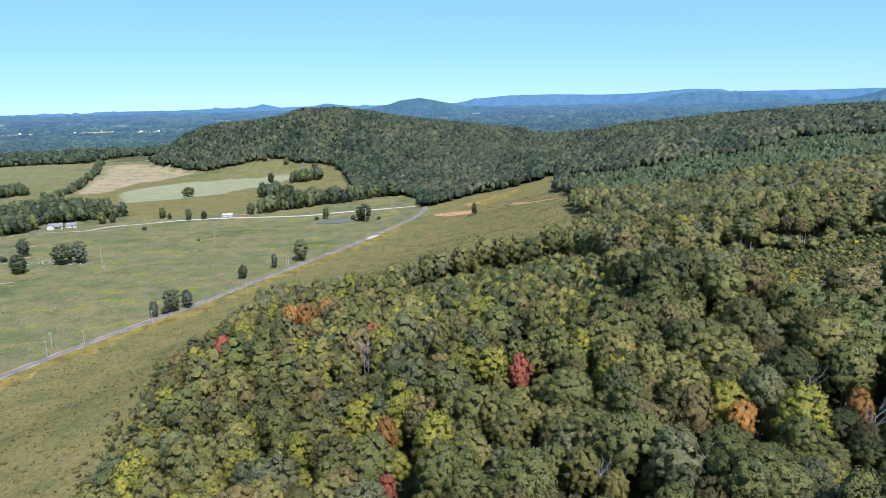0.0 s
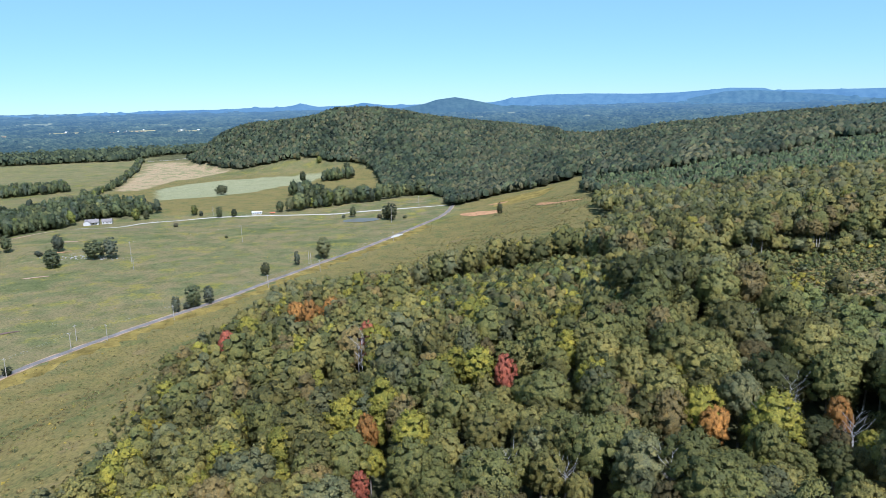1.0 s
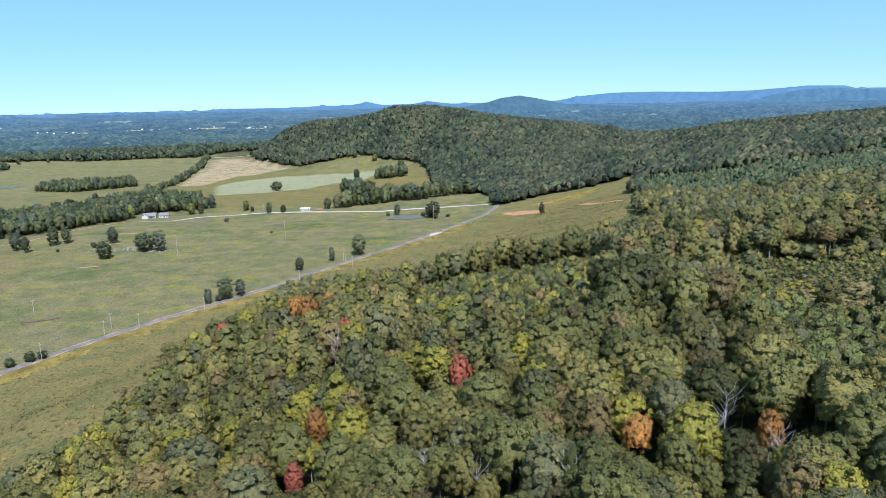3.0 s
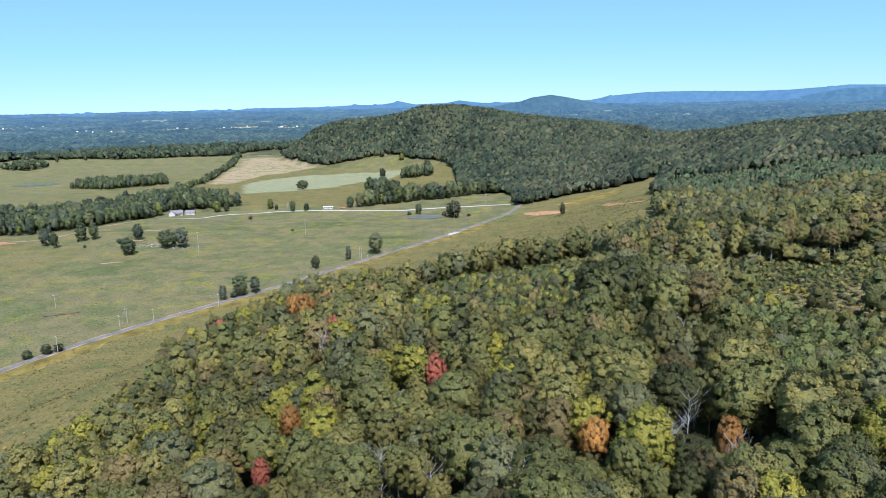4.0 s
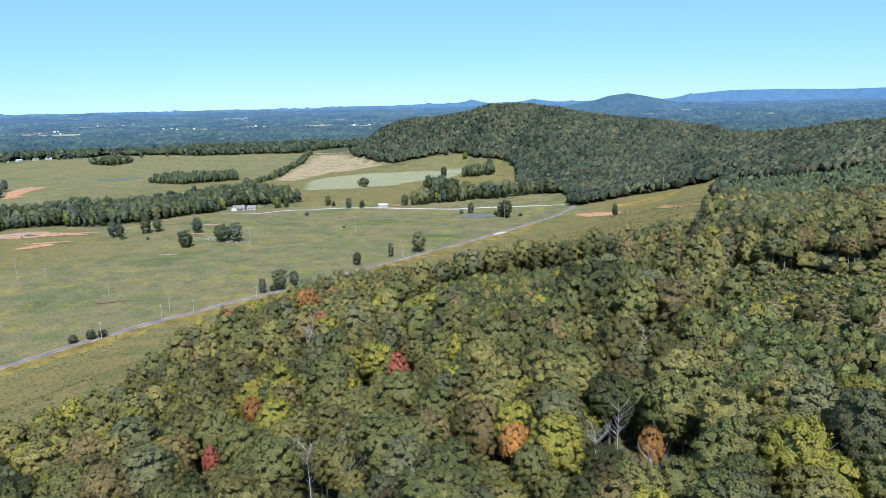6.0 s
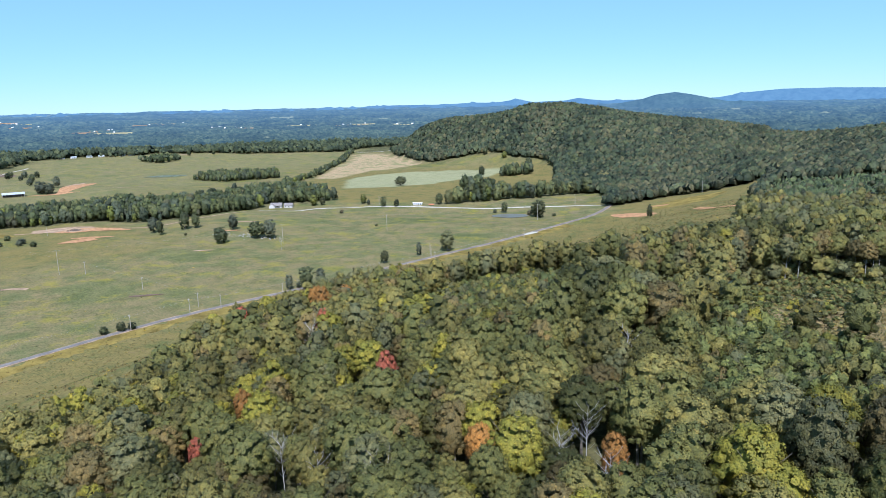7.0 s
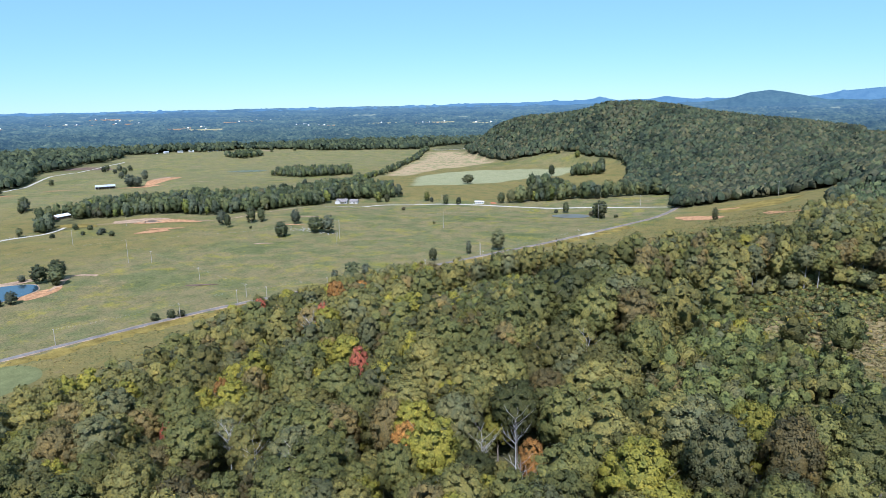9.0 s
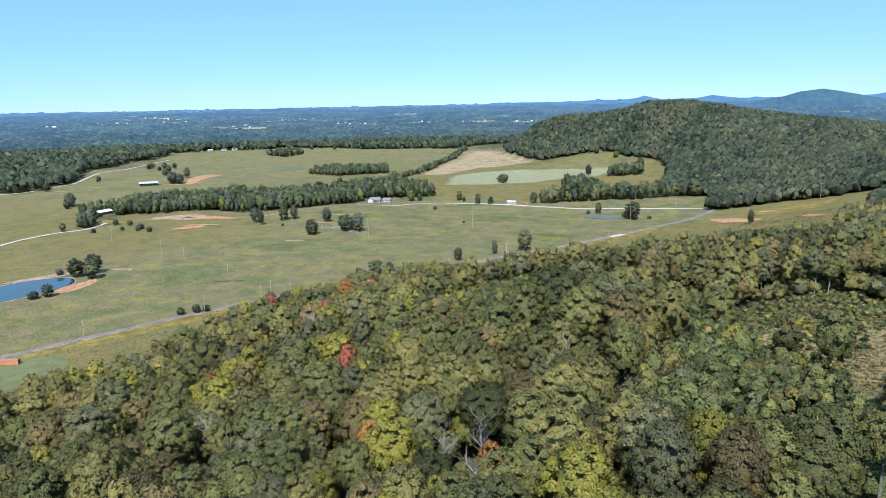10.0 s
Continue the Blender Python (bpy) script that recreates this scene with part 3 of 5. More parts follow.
def tree_kinds():
    """Meshes that many trees share: (crown, trunk) for a tree 10 m high with a crown about 3 m in radius."""
    r = np.random.default_rng(21)
    kinds = []

    def kind(radius, clumps, cards, size, base, thick, limbs, spread, core=0.84, drop=1.5):
        cv, cf, cn = crown(r, radius, 10, clumps, cards, size, base=base, core=core, drop=drop)
        tv, tf = trunk(r, 9.2, thick, limbs, spread)
        kinds.append((mesh_from("crown", cv, cf, [LEAF[0]], normals=cn), mesh_from("trunk", tv, tf, [BARK])))

    for k in range(9):
        kind(r.uniform(2.5, 3.5), int(r.integers(76, 100)), 38, 0.118, r.uniform(1.6, 3.6), 0.17, 5, 0.35)
    for k in range(3):
        kind(r.uniform(2.6, 3.1), 56, 24, 0.16, 3.4, 0.12, 4, 0.2)
    for k in range(5):
        kind(r.uniform(2.7, 3.3), 44, 26, 0.19, r.uniform(-0.4, 0.5), 0.17, 3, 0.35, 0.88, 1.85)
    return kinds


KINDS = tree_kinds()


def tree(x, y, tall, wide, hue, kind, label, name="tree", category="tree", group="", sink=0.0, pale=False, leaf=LEAF):
    """One tree: an empty at its foot with a trunk and a crown."""
    root = new(name)
    root.matrix_world = Matrix.LocRotScale((x, y, float(gz(x, y)) - sink), Euler((0, 0, (x * 7.3 + y * 3.1) % 6.28)), (tall / 10 * wide, tall / 10 * wide, tall / 10))
    c, t = new("crown", KINDS[kind][0]), new("trunk", KINDS[kind][1])
    c.parent = t.parent = root
    c.material_slots[0].link = "OBJECT"
    c.material_slots[0].material = leaf[hue]
    if pale:
        t.material_slots[0].link = "OBJECT"
        t.material_slots[0].material = BARK_PALE
    return tagged(root, label, category, group)


class Mass:
    """Many plants joined into one mesh."""

    def __init__(self):
        self.v, self.f, self.m, self.t, self.s, self.n = [], [], [], [], [], 0

    def add(self, shape, x, y, z, turn, sx, sz, mat, tint):
        c, s = math.cos(turn) * sx, math.sin(turn) * sx
        v, f, n = shape if len(shape) == 3 else (*shape, shape[0] - shape[0].mean(0))
        m = np.stack([(n[:, 0] * c - n[:, 1] * s) / sx ** 2, (n[:, 0] * s + n[:, 1] * c) / sx ** 2, n[:, 2] / sz], 1)
        self.s.append(unit(m))
        self.v.append(np.stack([v[:, 0] * c - v[:, 1] * s + x, v[:, 0] * s + v[:, 1] * c + y, v[:, 2] * sz + z], 1))
        self.f.append(f + self.n)
        self.m.append(np.full(len(f), mat))
        self.t.append(np.full(len(v), tint))
        self.n += len(v)

    def done(self, name, mats, label, category):
        me = mesh_from(name, np.concatenate(self.v), np.concatenate(self.f), mats, np.concatenate(self.m), np.concatenate(self.t), normals=np.concatenate(self.s))
        return tagged(new(name, me), label, category, kind="stuff")


def scatter(poly, gap, seed, jitter=0.42):
    r = np.random.default_rng(seed)
    p = np.array(poly)
    (x0, y0), (x1, y1) = p.min(0), p.max(0)
    gx, gy = np.meshgrid(np.arange(x0, x1, gap), np.arange(y0, y1, gap * 0.87))
    gx = gx + (np.arange(gx.shape[0]) % 2)[:, None] * gap / 2
    x, y = (gx + r.uniform(-jitter, jitter, gx.shape) * gap).ravel(), (gy + r.uniform(-jitter, jitter, gy.shape) * gap).ravel()
    k = inside(poly, x, y)
    return x[k], y[k]


VIEW_Y0 = 82
rm = np.random.default_rng(11)
mid_shapes = [crown(rm, rm.uniform(2.6, 3.4), 10, int(rm.integers(42, 54)), 20, 0.17, base=2.0) for _ in range(8)]
low_shapes = [crown(rm, rm.uniform(2.7, 3.4), 10, int(rm.integers(22, 28)), 12, 0.25, base=1.2, drop=1.75) for _ in range(8)]
bush_shapes = [crown(rm, 2.6, 7, 5, 14, 0.36, base=0.3) for _ in range(6)]
round_shapes = [crown(rm, rm.uniform(2.9, 3.5), 10, 10, 8, 0.38, base=1.6, core=0.88, drop=1.75) for _ in range(8)]
far_shapes = [crown(rm, rm.uniform(3.3, 4.0), 9.4, 5, 4, 0.55, base=0.2, core=0.92, drop=1.8) for _ in range(8)]
clump_shapes = [crown(rm, rm.uniform(3.0, 3.7), 10, 12, 7, 0.42, base=-0.3, core=0.9, drop=1.85) for _ in range(8)]
tiny_shapes = [crown(rm, rm.uniform(3.6, 4.3), 9.4, 3, 2, 0.7, base=0.2, core=0.95, drop=1.7) for _ in range(8)]


def pine(r):
    """A young pine: ragged whorls that narrow to a tip."""
    vs, fs, n = [], [], 0
    for k in range(4):
        z0, rad = 0.6 + k * 2.0, 3.0 - k * 0.68
        a = np.arange(7) * 0.8976 + k * 0.5
        ring = np.stack([np.cos(a) * rad * r.uniform(0.6, 1.25, 7), np.sin(a) * rad * r.uniform(0.6, 1.25, 7), np.full(7, z0) + r.uniform(-0.5, 0.3, 7)], 1)
        v = np.concatenate([ring, [[0, 0, z0 + 3.2]]])
        vs.append(v)
        fs.append(np.array([[q, (q + 1) % 7, 7] for q in range(7)]) + n)
        n += 8
    v = np.concatenate(vs)
    return v, np.concatenate(fs), unit(np.stack([v[:, 0], v[:, 1], np.full(len(v), 1.2)], 1))


pine_shapes = [pine(rm) for _ in range(6)]
weed_shapes = [leaf_cards(rm, np.array([0, 0, 0.25]), 0.5, 9, 0.34) for _ in range(6)]
hue_p = np.array([0.29, 0.35, 0.13, 0.12, 0.10, 0.010, 0.0, 0.0])
HUE_WORDS = ["deep green broadleaf tree in dense woodland", "olive green oak in dense woodland", "yellow-green tree turning colour in dense woodland", "grey-green hickory in dense woodland",
             "russet brown oak in dense woodland", "bright yellow autumn tree in dense woodland", "orange autumn maple in dense woodland", "red autumn maple in dense woodland"]


SHOWY = [  # trees that stand out: x, y, height, hue
    (57.6, 127.4, 13.5, 6), (56.2, 132.5, 16, 2), (13.1, 139, 15, 1), (46.8, 150, 17, 1), (18.2, 168, 16, 7), (-15, 151, 16, 6), (82.3, 129.5, 12.5, 6),
    (-80.4, 235, 17, 7), (-23.7, 206, 18.5, 7), (-20, 204, 18, 2), (-61.7, 263, 18, 6), (-54.2, 255, 19, 6), (-87.2, 185, 9.5, 5), (-82, 183, 9.5, 5), (29.9, 115, 11, 1),
    (-13.5, 131, 11.5, 7), (-47, 262, 18, 6), (60, 190, 23, 0), (66, 198, 26, 0), (73, 205, 24, 0), (80, 198, 22, 3), (86, 189, 21, 4), (77, 186, 22, 0), (58, 212, 22, 0), (68, 214, 24, 3), (90, 180, 17, 1)]
DEAD = [(79.3, 171.5, 15), (76.0, 137, 13.5), (72.5, 130, 12), (82.5, 124, 12), (45, 111, 13), (17, 122, 14), (-24.5, 200, 16), (-26, 201.5, 15), (28, 118, 13)]
BRUSH_EDGE = [(-106, 90), (-94, 130), (-92, 165), (-90, 185), (-97, 205), (-102, 232), (-106, 262), (-106, 320), (-110, 350), (-100, 366), (-60, 352), (0, 345), (45, 350), (90, 420), (116, 470), (118, 560)]
WEED_MATS = [foliage("weed_" + k, a, b, 4.0, "tint", 0.8, 0.1, 0.6) for k, a, b in (
    ("straw", (0.145, 0.120, 0.044), (0.22, 0.172, 0.066)), ("goldenrod", (0.21, 0.16, 0.030), (0.29, 0.21, 0.036)), ("green", (0.10, 0.115, 0.038), (0.15, 0.155, 0.052)),
    ("grey_green", (0.10, 0.115, 0.050), (0.14, 0.15, 0.066)), ("brown", (0.13, 0.098, 0.042), (0.18, 0.130, 0.056)))]


def dead_tree(x, y, tall, seed):
    """A bare grey tree: a trunk and its branches."""
    r = np.random.default_rng(seed)
    root = new("dead_tree")
    root.matrix_world = pose(x, y, float(gz(x, y)))
    v, f = trunk(r, tall, 0.11, 3, 0.25)
    t = new("trunk", mesh_from("trunk", v, f, [BARK_GREY]))
    t.parent = root
    for k in range(16):
        a, h, n = k * 2.4 + r.uniform(0, 0.8), tall * r.uniform(0.4, 0.9), tall * r.uniform(0.12, 0.3)
        p = np.array([[0, 0, h], [math.cos(a) * n * 0.5, math.sin(a) * n * 0.5, h + n * 0.5], [math.cos(a + 0.4) * n, math.sin(a + 0.4) * n, h + n * 1.05]])
        v1, f1 = tube(p, [0.055, 0.035, 0.012], 4)
        q = np.array([p[1], p[1] + np.array([math.cos(a - 0.9), math.sin(a - 0.9), 1.1]) * n * 0.35])
        v2, f2 = tube(q, [0.04, 0.012], 4)
        o = new("branch", mesh_from("branch", np.concatenate([v1, v2]), np.concatenate([f1, f2 + len(v1)]), [BARK_GREY]))
        o.parent = root
    return tagged(root, "bare grey dead tree among green crowns", "dead tree", "dead trees")


def near_woods():
    """The wood below and beside the flight: the closest trees one by one, the others as a mass."""
    mass = Mass()
    x, y = scatter(WOOD_NEAR, 6.7, 41)
    d = np.hypot(x - 67, y - 10)
    keep = (y > VIEW_Y0) & (x < 0.68 * y + 45) & (y < 700) & ~inside(CLEARING, x, y) & ~inside(PINES, x, y)
    for sx, sy, _, _ in SHOWY:
        keep &= np.hypot(x - sx, y - sy) > 4.4
    for sx, sy, _ in DEAD:
        keep &= np.hypot(x - sx, y - sy + 1.5) > 4.0
    young = sum(inside(q, x, y) for q in YOUNG) > 0
    r = np.random.default_rng(5)
    rank = np.argsort(np.where(keep & ~young & (y > 92) & (x > -150) & (x < 150), d, 1e9))
    single = set(rank[:272].tolist())
    for k in np.flatnonzero(keep):
        warm = 0.5 + 0.5 * math.sin(x[k] * 0.035 + 1.0) * math.sin(y[k] * 0.04)
        p = hue_p * np.array([1.3 - 0.6 * warm, 1, 0.5 + warm, 1.3 - 0.6 * warm, 1, warm, warm, warm])
        if x[k] < 40 and 135 < y[k] < 250:
            p = p * np.array([1.25, 0.9, 2.2, 1.2, 0.9, 3.5, 1, 1])
        elif x[k] > 40:
            p = p * np.array([1.5, 0.9, 0.4, 1.2, 1.0, 0.3, 1, 1])
        hue = int(r.choice(8, p=p / p.sum()))
        tall, wide, turn, tint = r.uniform(10.0, 19), r.uniform(0.76, 1.10), r.uniform(0, 6.28), r.random()
        if d[k] > 200 and hue == 2 and r.random() < 0.6:
            hue = 1
        if d[k] > 330:
            hue = (0, 3, 3, 3, 4, 0, 4, 0)[hue] if r.random() < 0.8 else 1
            tall *= 0.85
        if young[k]:
            continue
        for sx, sy, st, _ in SHOWY:
            if st < 17 and y[k] < sy and math.hypot(x[k] - sx, y[k] - sy) < 10:
                tall = min(tall, 8.5)
        if near_line(BRUSH_EDGE, x[k], y[k]) < 12:
            tall *= 0.72
            wide *= 1.15
        if k in single:
            tree(x[k], y[k], tall, wide, hue, int(r.integers(9)), HUE_WORDS[hue], group="trees of the near wood")
        else:
            shape = mid_shapes if d[k] < 190 else low_shapes if d[k] < 370 else round_shapes
            mass.add(shape[int(r.integers(8))], x[k], y[k], float(gz(x[k], y[k])), turn, tall / 10 * wide, tall / 10, hue, min(1, max(0, 0.45 + 0.3 * float(waves(x[k], y[k], 60, 91)) + 0.5 * (tint - 0.5))))
    for n, (sx, sy, tall, hue) in enumerate(SHOWY):
        tree(sx, sy, tall, (0.58 if hue == 7 else 0.66 if hue == 6 else 0.95 if tall > 20 else 0.78) if tall > 15 else 0.62 if hue == 7 else 0.66 if hue == 6 else 0.9, hue, n % 9, HUE_WORDS[hue], group="trees of the near wood", pale=n == 8)
    for n in range(30):
        a, b = 84 + n * 3.2 + r.uniform(-2, 2), 286 + 6 * math.sin(n * 0.9) + r.uniform(-3, 3)
        tree(a, b, r.uniform(12, 15), 0.95, int(r.choice([1, 3, 4, 0])), 9 + n % 3, "slender tree with a pale trunk behind the old clearing", group="trees behind the clearing", pale=True)
    for n, (sx, sy, tall) in enumerate(DEAD):
        dead_tree(sx, sy, tall, 70 + n)
    for q, poly in enumerate(YOUNG):
        gap = (3.0, 2.8)[q]
        xs, ys = scatter(poly, gap, 60 + q)
        for a, b in zip(xs, ys):
            if min(math.hypot(a - sx, b - sy) for sx, sy, _, _ in SHOWY) < 2.5:
                continue
            hue = (0, 1, 2, 3, 4, 8)[int(r.choice(6, p=[0.14, 0.26, 0.12, 0.14, 0.02, 0.32] if q == 0 else [0.24, 0.10, 0.04, 0.10, 0.02, 0.50]))]
            tall = r.uniform(3.2, 6.8) * (0.85 if q == 1 and (b > 235 or a > 112) else 1.2 if q else 1)
            mass.add(bush_shapes[int(r.integers(6))], a, b, float(gz(a, b)), r.uniform(0, 6.28), tall / 7 * 0.98, tall / 7 * 1.1, hue, r.random())
    mass.done("woodland", LEAF_MASS, "dense mixed woodland in early autumn colour on the hillside", "woodland")


near_woods()


def brush():
    """Scrub along the wood's edge and over the old clearing, and weeds on the open slope."""
    r = np.random.default_rng(8)
    mass = Mass()
    box = [(-175, 80), (-175, 600), (140, 600), (140, 330), (-60, 330), (-60, 80)]
    x, y = scatter(box, 3.4, 81)
    e = near_line(BRUSH_EDGE, x, y)
    k = (e < 22) & ~inside(WOOD_NEAR, x, y) & (r.random(len(x)) < 1.1 - e / 20)
    for a, b, q in zip(x[k], y[k], e[k]):
        h = r.uniform(1.2, 4.8) * max(0.3, 1.2 - q / 20)
        mass.add(bush_shapes[int(r.integers(6))], a, b, float(gz(a, b)) - 0.1, r.uniform(0, 6.28), h / 7 * 1.1, h / 7, int(r.choice(5, p=[0.3, 0.28, 0.12, 0.25, 0.05])), r.random())
    x, y = scatter(CLEARING, 2.6, 82)
    n = waves(x, y, 22, 83) + 0.05 * (y - 230) + 0.01 * np.abs(x - 140)
    for a, b, q in zip(x, y, n):
        if q + r.normal(0, 0.35) > -0.15 and math.hypot(a - 121, b - 231) > 5:
            h = r.uniform(0.7, 2.3)
            mass.add(bush_shapes[int(r.integers(6))], a, b, float(gz(a, b)) - 0.2, r.uniform(0, 6.28), h / 7 * 1.35, h / 7, int(r.choice([0, 1, 2, 3, 8], p=[0.16, 0.16, 0.06, 0.16, 0.46])), r.random())
    for _ in range(150):
        a, b, h = r.uniform(84, 192), 0, r.uniform(2.2, 7.0)
        b = 284 + 5 * math.sin(a * 0.16) - h * 0.6 + r.uniform(-4, 2) - max(0, a - 150) * 0.5
        mass.add(bush_shapes[int(r.integers(6))], a, b, float(gz(a, b)) - 0.1, r.uniform(0, 6.28), h / 7 * 1.2, h / 7, int(r.choice([0, 1, 3])), r.random())
    for _ in range(170):
        a, b, h = r.uniform(-32, 70), r.uniform(306, 340), r.uniform(3.0, 8.0)
        mass.add(bush_shapes[int(r.integers(6))], a, b, float(gz(a, b)) - 0.1, r.uniform(0, 6.28), h / 7 * 1.1, h / 7, int(r.choice([0, 1, 2, 3, 8])), r.random())
    for a, b, h in ((121, 233, 2.9), (118.5, 231, 2.0), (123.5, 232, 1.9), (120, 228, 1.8), (123, 227, 1.6), (126, 229, 1.5), (158, 262, 2.2), (150, 258, 1.7)):
        mass.add(bush_shapes[int(r.integers(6))], a, b, float(gz(a, b)) - 0.1, r.uniform(0, 6.28), h / 7 * 1.3, h / 7, 5, 0.4)
    mass.done("scrub", LEAF_MASS, "green scrub and low bushes along the wood and over the old clearing", "scrub")
    mass = Mass()
    box = [(-300, 100), (-300, 620), (60, 860), (140, 860), (140, 330), (-60, 330), (-60, 100)]
    x, y = scatter(box, 3.1, 84)
    s = x - np.interp(y, RY, RX)
    k = (s > 7) & (r.random(len(x)) < 0.6) & ~inside(WOOD_NEAR, x, y) & (np.hypot(x + 222, y - 196) > 26)
    g = waves(x, y, 30, 85)
    for a, b, q, m in zip(x[k], y[k], s[k], g[k]):
        p = np.array([0.36, 0.05 + 0.22 * (q < 32) + 0.10 * (m > 0.9), 0.24, 0.06 + 0.5 * (m < -1.0), 0.26])
        h = r.uniform(0.35, 1.0) * (1.35 if q > 70 else 1)
        mass.add(weed_shapes[int(r.integers(6))], a, b, float(gz(a, b)), r.uniform(0, 6.28), h * r.uniform(0.9, 1.7), h * 0.8, int(r.choice(5, p=p / p.sum())), r.random())
    x, y = scatter(CLEARING, 1.5, 86)
    for a, b in zip(x, y):
        h = r.uniform(0.4, 1.0)
        mass.add(weed_shapes[int(r.integers(6))], a, b, float(gz(a, b)), r.uniform(0, 6.28), h * 1.9, h, int(r.choice(5, p=[0.22, 0.03, 0.42, 0.13, 0.20] if b > 236 or a < 125 else [0.42, 0.03, 0.13, 0.06, 0.36])), r.random())
    mass.done("weeds", WEED_MATS, "tall dry weeds, goldenrod and grass tussocks on the open slope", "weeds")
    mass = Mass()
    x, y = scatter([(-470, 180), (-470, 640), (-360, 780), (-40, 860), (-60, 720), (-260, 180)], 8.0, 87)
    s = x - np.interp(y, RY, RX)
    g = waves(x, y, 45, 88)
    k = (s < -7) & (g + r.normal(0, 0.5, len(x)) > -0.2) & (np.hypot(x + 395, y - 298) > 45)
    for a, b, m in zip(x[k], y[k], g[k]):
        h = r.uniform(0.25, 0.6)
        mass.add(weed_shapes[int(r.integers(6))], a, b, float(gz(a, b)), r.uniform(0, 6.28), h * r.uniform(1.5, 3.5), h * 0.8, int(r.choice([1, 2, 3], p=[0.22, 0.55, 0.23])), r.random())
    mass.done("pasture_tussocks", WEED_MATS, "tussocks and yellow weeds scattered over the pasture", "weeds")


brush()


def far_woods():
    mass = Mass()
    r = np.random.default_rng(15)
    x, y = scatter(WOOD_NEAR, 7.8, 43)
    k = (y >= 700) & (x < 0.68 * y + 45) & ~inside(PINES, x, y)
    x2, y2 = scatter(WOOD_HILL, 7.0, 44)
    k2 = (y2 < 1805) & (x2 < 0.68 * y2 + 20) & (np.hypot(x2 + 92, y2 - 1110) > 16) & ((x2 < 200) | (y2 < 1600))
    for a, b in list(zip(x[k], y[k])) + list(zip(x2[k2], y2[k2])):
        tall = r.uniform(11, 16)
        mass.add((far_shapes if b < 930 else tiny_shapes)[int(r.integers(8))], a, b, float(gz(a, b)) - 1, r.uniform(0, 6.28), tall / 9 * r.uniform(0.68, 0.98), tall / 9, int(r.random() < (0.50 if a > -20 else 0.30) + 0.16 * float(waves(a, b, 160, 92))), min(1, max(0, 0.45 + 0.3 * float(waves(a, b, 110, 93)) + 0.6 * (r.random() - 0.5))))
    x, y = scatter(PINES, 5.0, 47)
    k = x < 0.68 * y + 40
    for a, b in zip(x[k], y[k]):
        tall = r.uniform(4.0, 8.5)
        if r.random() < 0.45 + 0.3 * float(waves(a, b, 40, 94)):
            mass.add(tiny_shapes[int(r.integers(8))], a, b, float(gz(a, b)) - 0.6, r.uniform(0, 6.28), tall / 9 * r.uniform(0.7, 1.0), tall / 9 * 0.9, int(r.choice([1, 2, 2])), r.random())
        else:
            mass.add(pine_shapes[int(r.integers(6))], a, b, float(gz(a, b)) - 0.6, r.uniform(0, 6.28), tall / 9 * r.uniform(1.0, 1.35), tall / 9, 2, r.random())
    mass.done("hill_woods", FAR_LEAF, "wooded hill with a closed green canopy", "woods")


far_woods()


def field_woods():
    """The woods and hedges that stand in the farmland."""
    for name, poly, gap, tall, label in (("farm_wood", WOOD_HOUSE, 8.0, 15, "dark green wood behind the farm yard"), ("field_copse", WOOD_OBLONG, 8, 13, "oblong copse in the pasture"),
                                         ("far_left_wood", WOOD_LEFT, 14, 18, "deep green woods beyond the farm lane"), ("back_wood", WOOD_BACK, 10.5, 16, "row of woods behind the pasture"),
                                         ("round_copse", WOOD_BLOB, 10, 14, "small round copse in the pasture"), ("tree_line", TREELINE, 9, 18, "line of trees between pasture and brown field"),
                                         ("brush_clump", CLUMP_A, 8, 19, "clump of trees in the brown field"), ("tree_clump", CLUMP_B, 8, 17, "clump of trees by the crop")):
        mass, r = Mass(), np.random.default_rng(len(label))
        x, y = scatter(poly, gap, len(name))
        for a, b in zip(x, y):
            h = tall * r.uniform(0.55, 1.3)
            far = a < -950
            if near_line([(-694, 544), (-600, 486)], a, b) < 12 and name == "farm_wood":
                continue
            if math.hypot(a - 67, b) > 2330 or math.hypot(a + 694, b - 544) < 15 or math.hypot(a + 455, b - 806) < 17:
                continue
            shape = (tiny_shapes if far else clump_shapes)[int(r.integers(8))]
            mass.add(shape, a, b, float(gz(a, b)) - 0.5, r.uniform(0, 6.28), h / 10 * r.uniform(0.75, 1.1), h / 9, int(r.choice(5, p=[0.50, 0.20, 0.04, 0.24, 0.02] if name == "farm_wood" else [0.30, 0.40, 0.10, 0.20, 0.0] if name == "tree_line" else [0.62, 0.12, 0.01, 0.23, 0.02])), r.random())
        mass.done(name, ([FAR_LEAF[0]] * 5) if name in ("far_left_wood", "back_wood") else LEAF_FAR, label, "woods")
    mass, r = Mass(), np.random.default_rng(3)
    p = np.array(HEDGE, float)
    for (x0, y0), (x1, y1) in zip(p, p[1:]):
        n = int(np.hypot(x1 - x0, y1 - y0) / 5)
        for k in range(n):
            t = k / n
            a, b = x0 + (x1 - x0) * t + r.normal(0, 5), y0 + (y1 - y0) * t + r.normal(0, 5)
            h = r.uniform(7, 14)
            mass.add(clump_shapes[int(r.integers(8))], a, b, float(gz(a, b)) - 0.5, r.uniform(0, 6.28), h / 10, h / 10, int(r.choice(4, p=[0.5, 0.25, 0.07, 0.18])), r.random())
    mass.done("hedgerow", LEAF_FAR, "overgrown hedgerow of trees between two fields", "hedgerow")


field_woods()


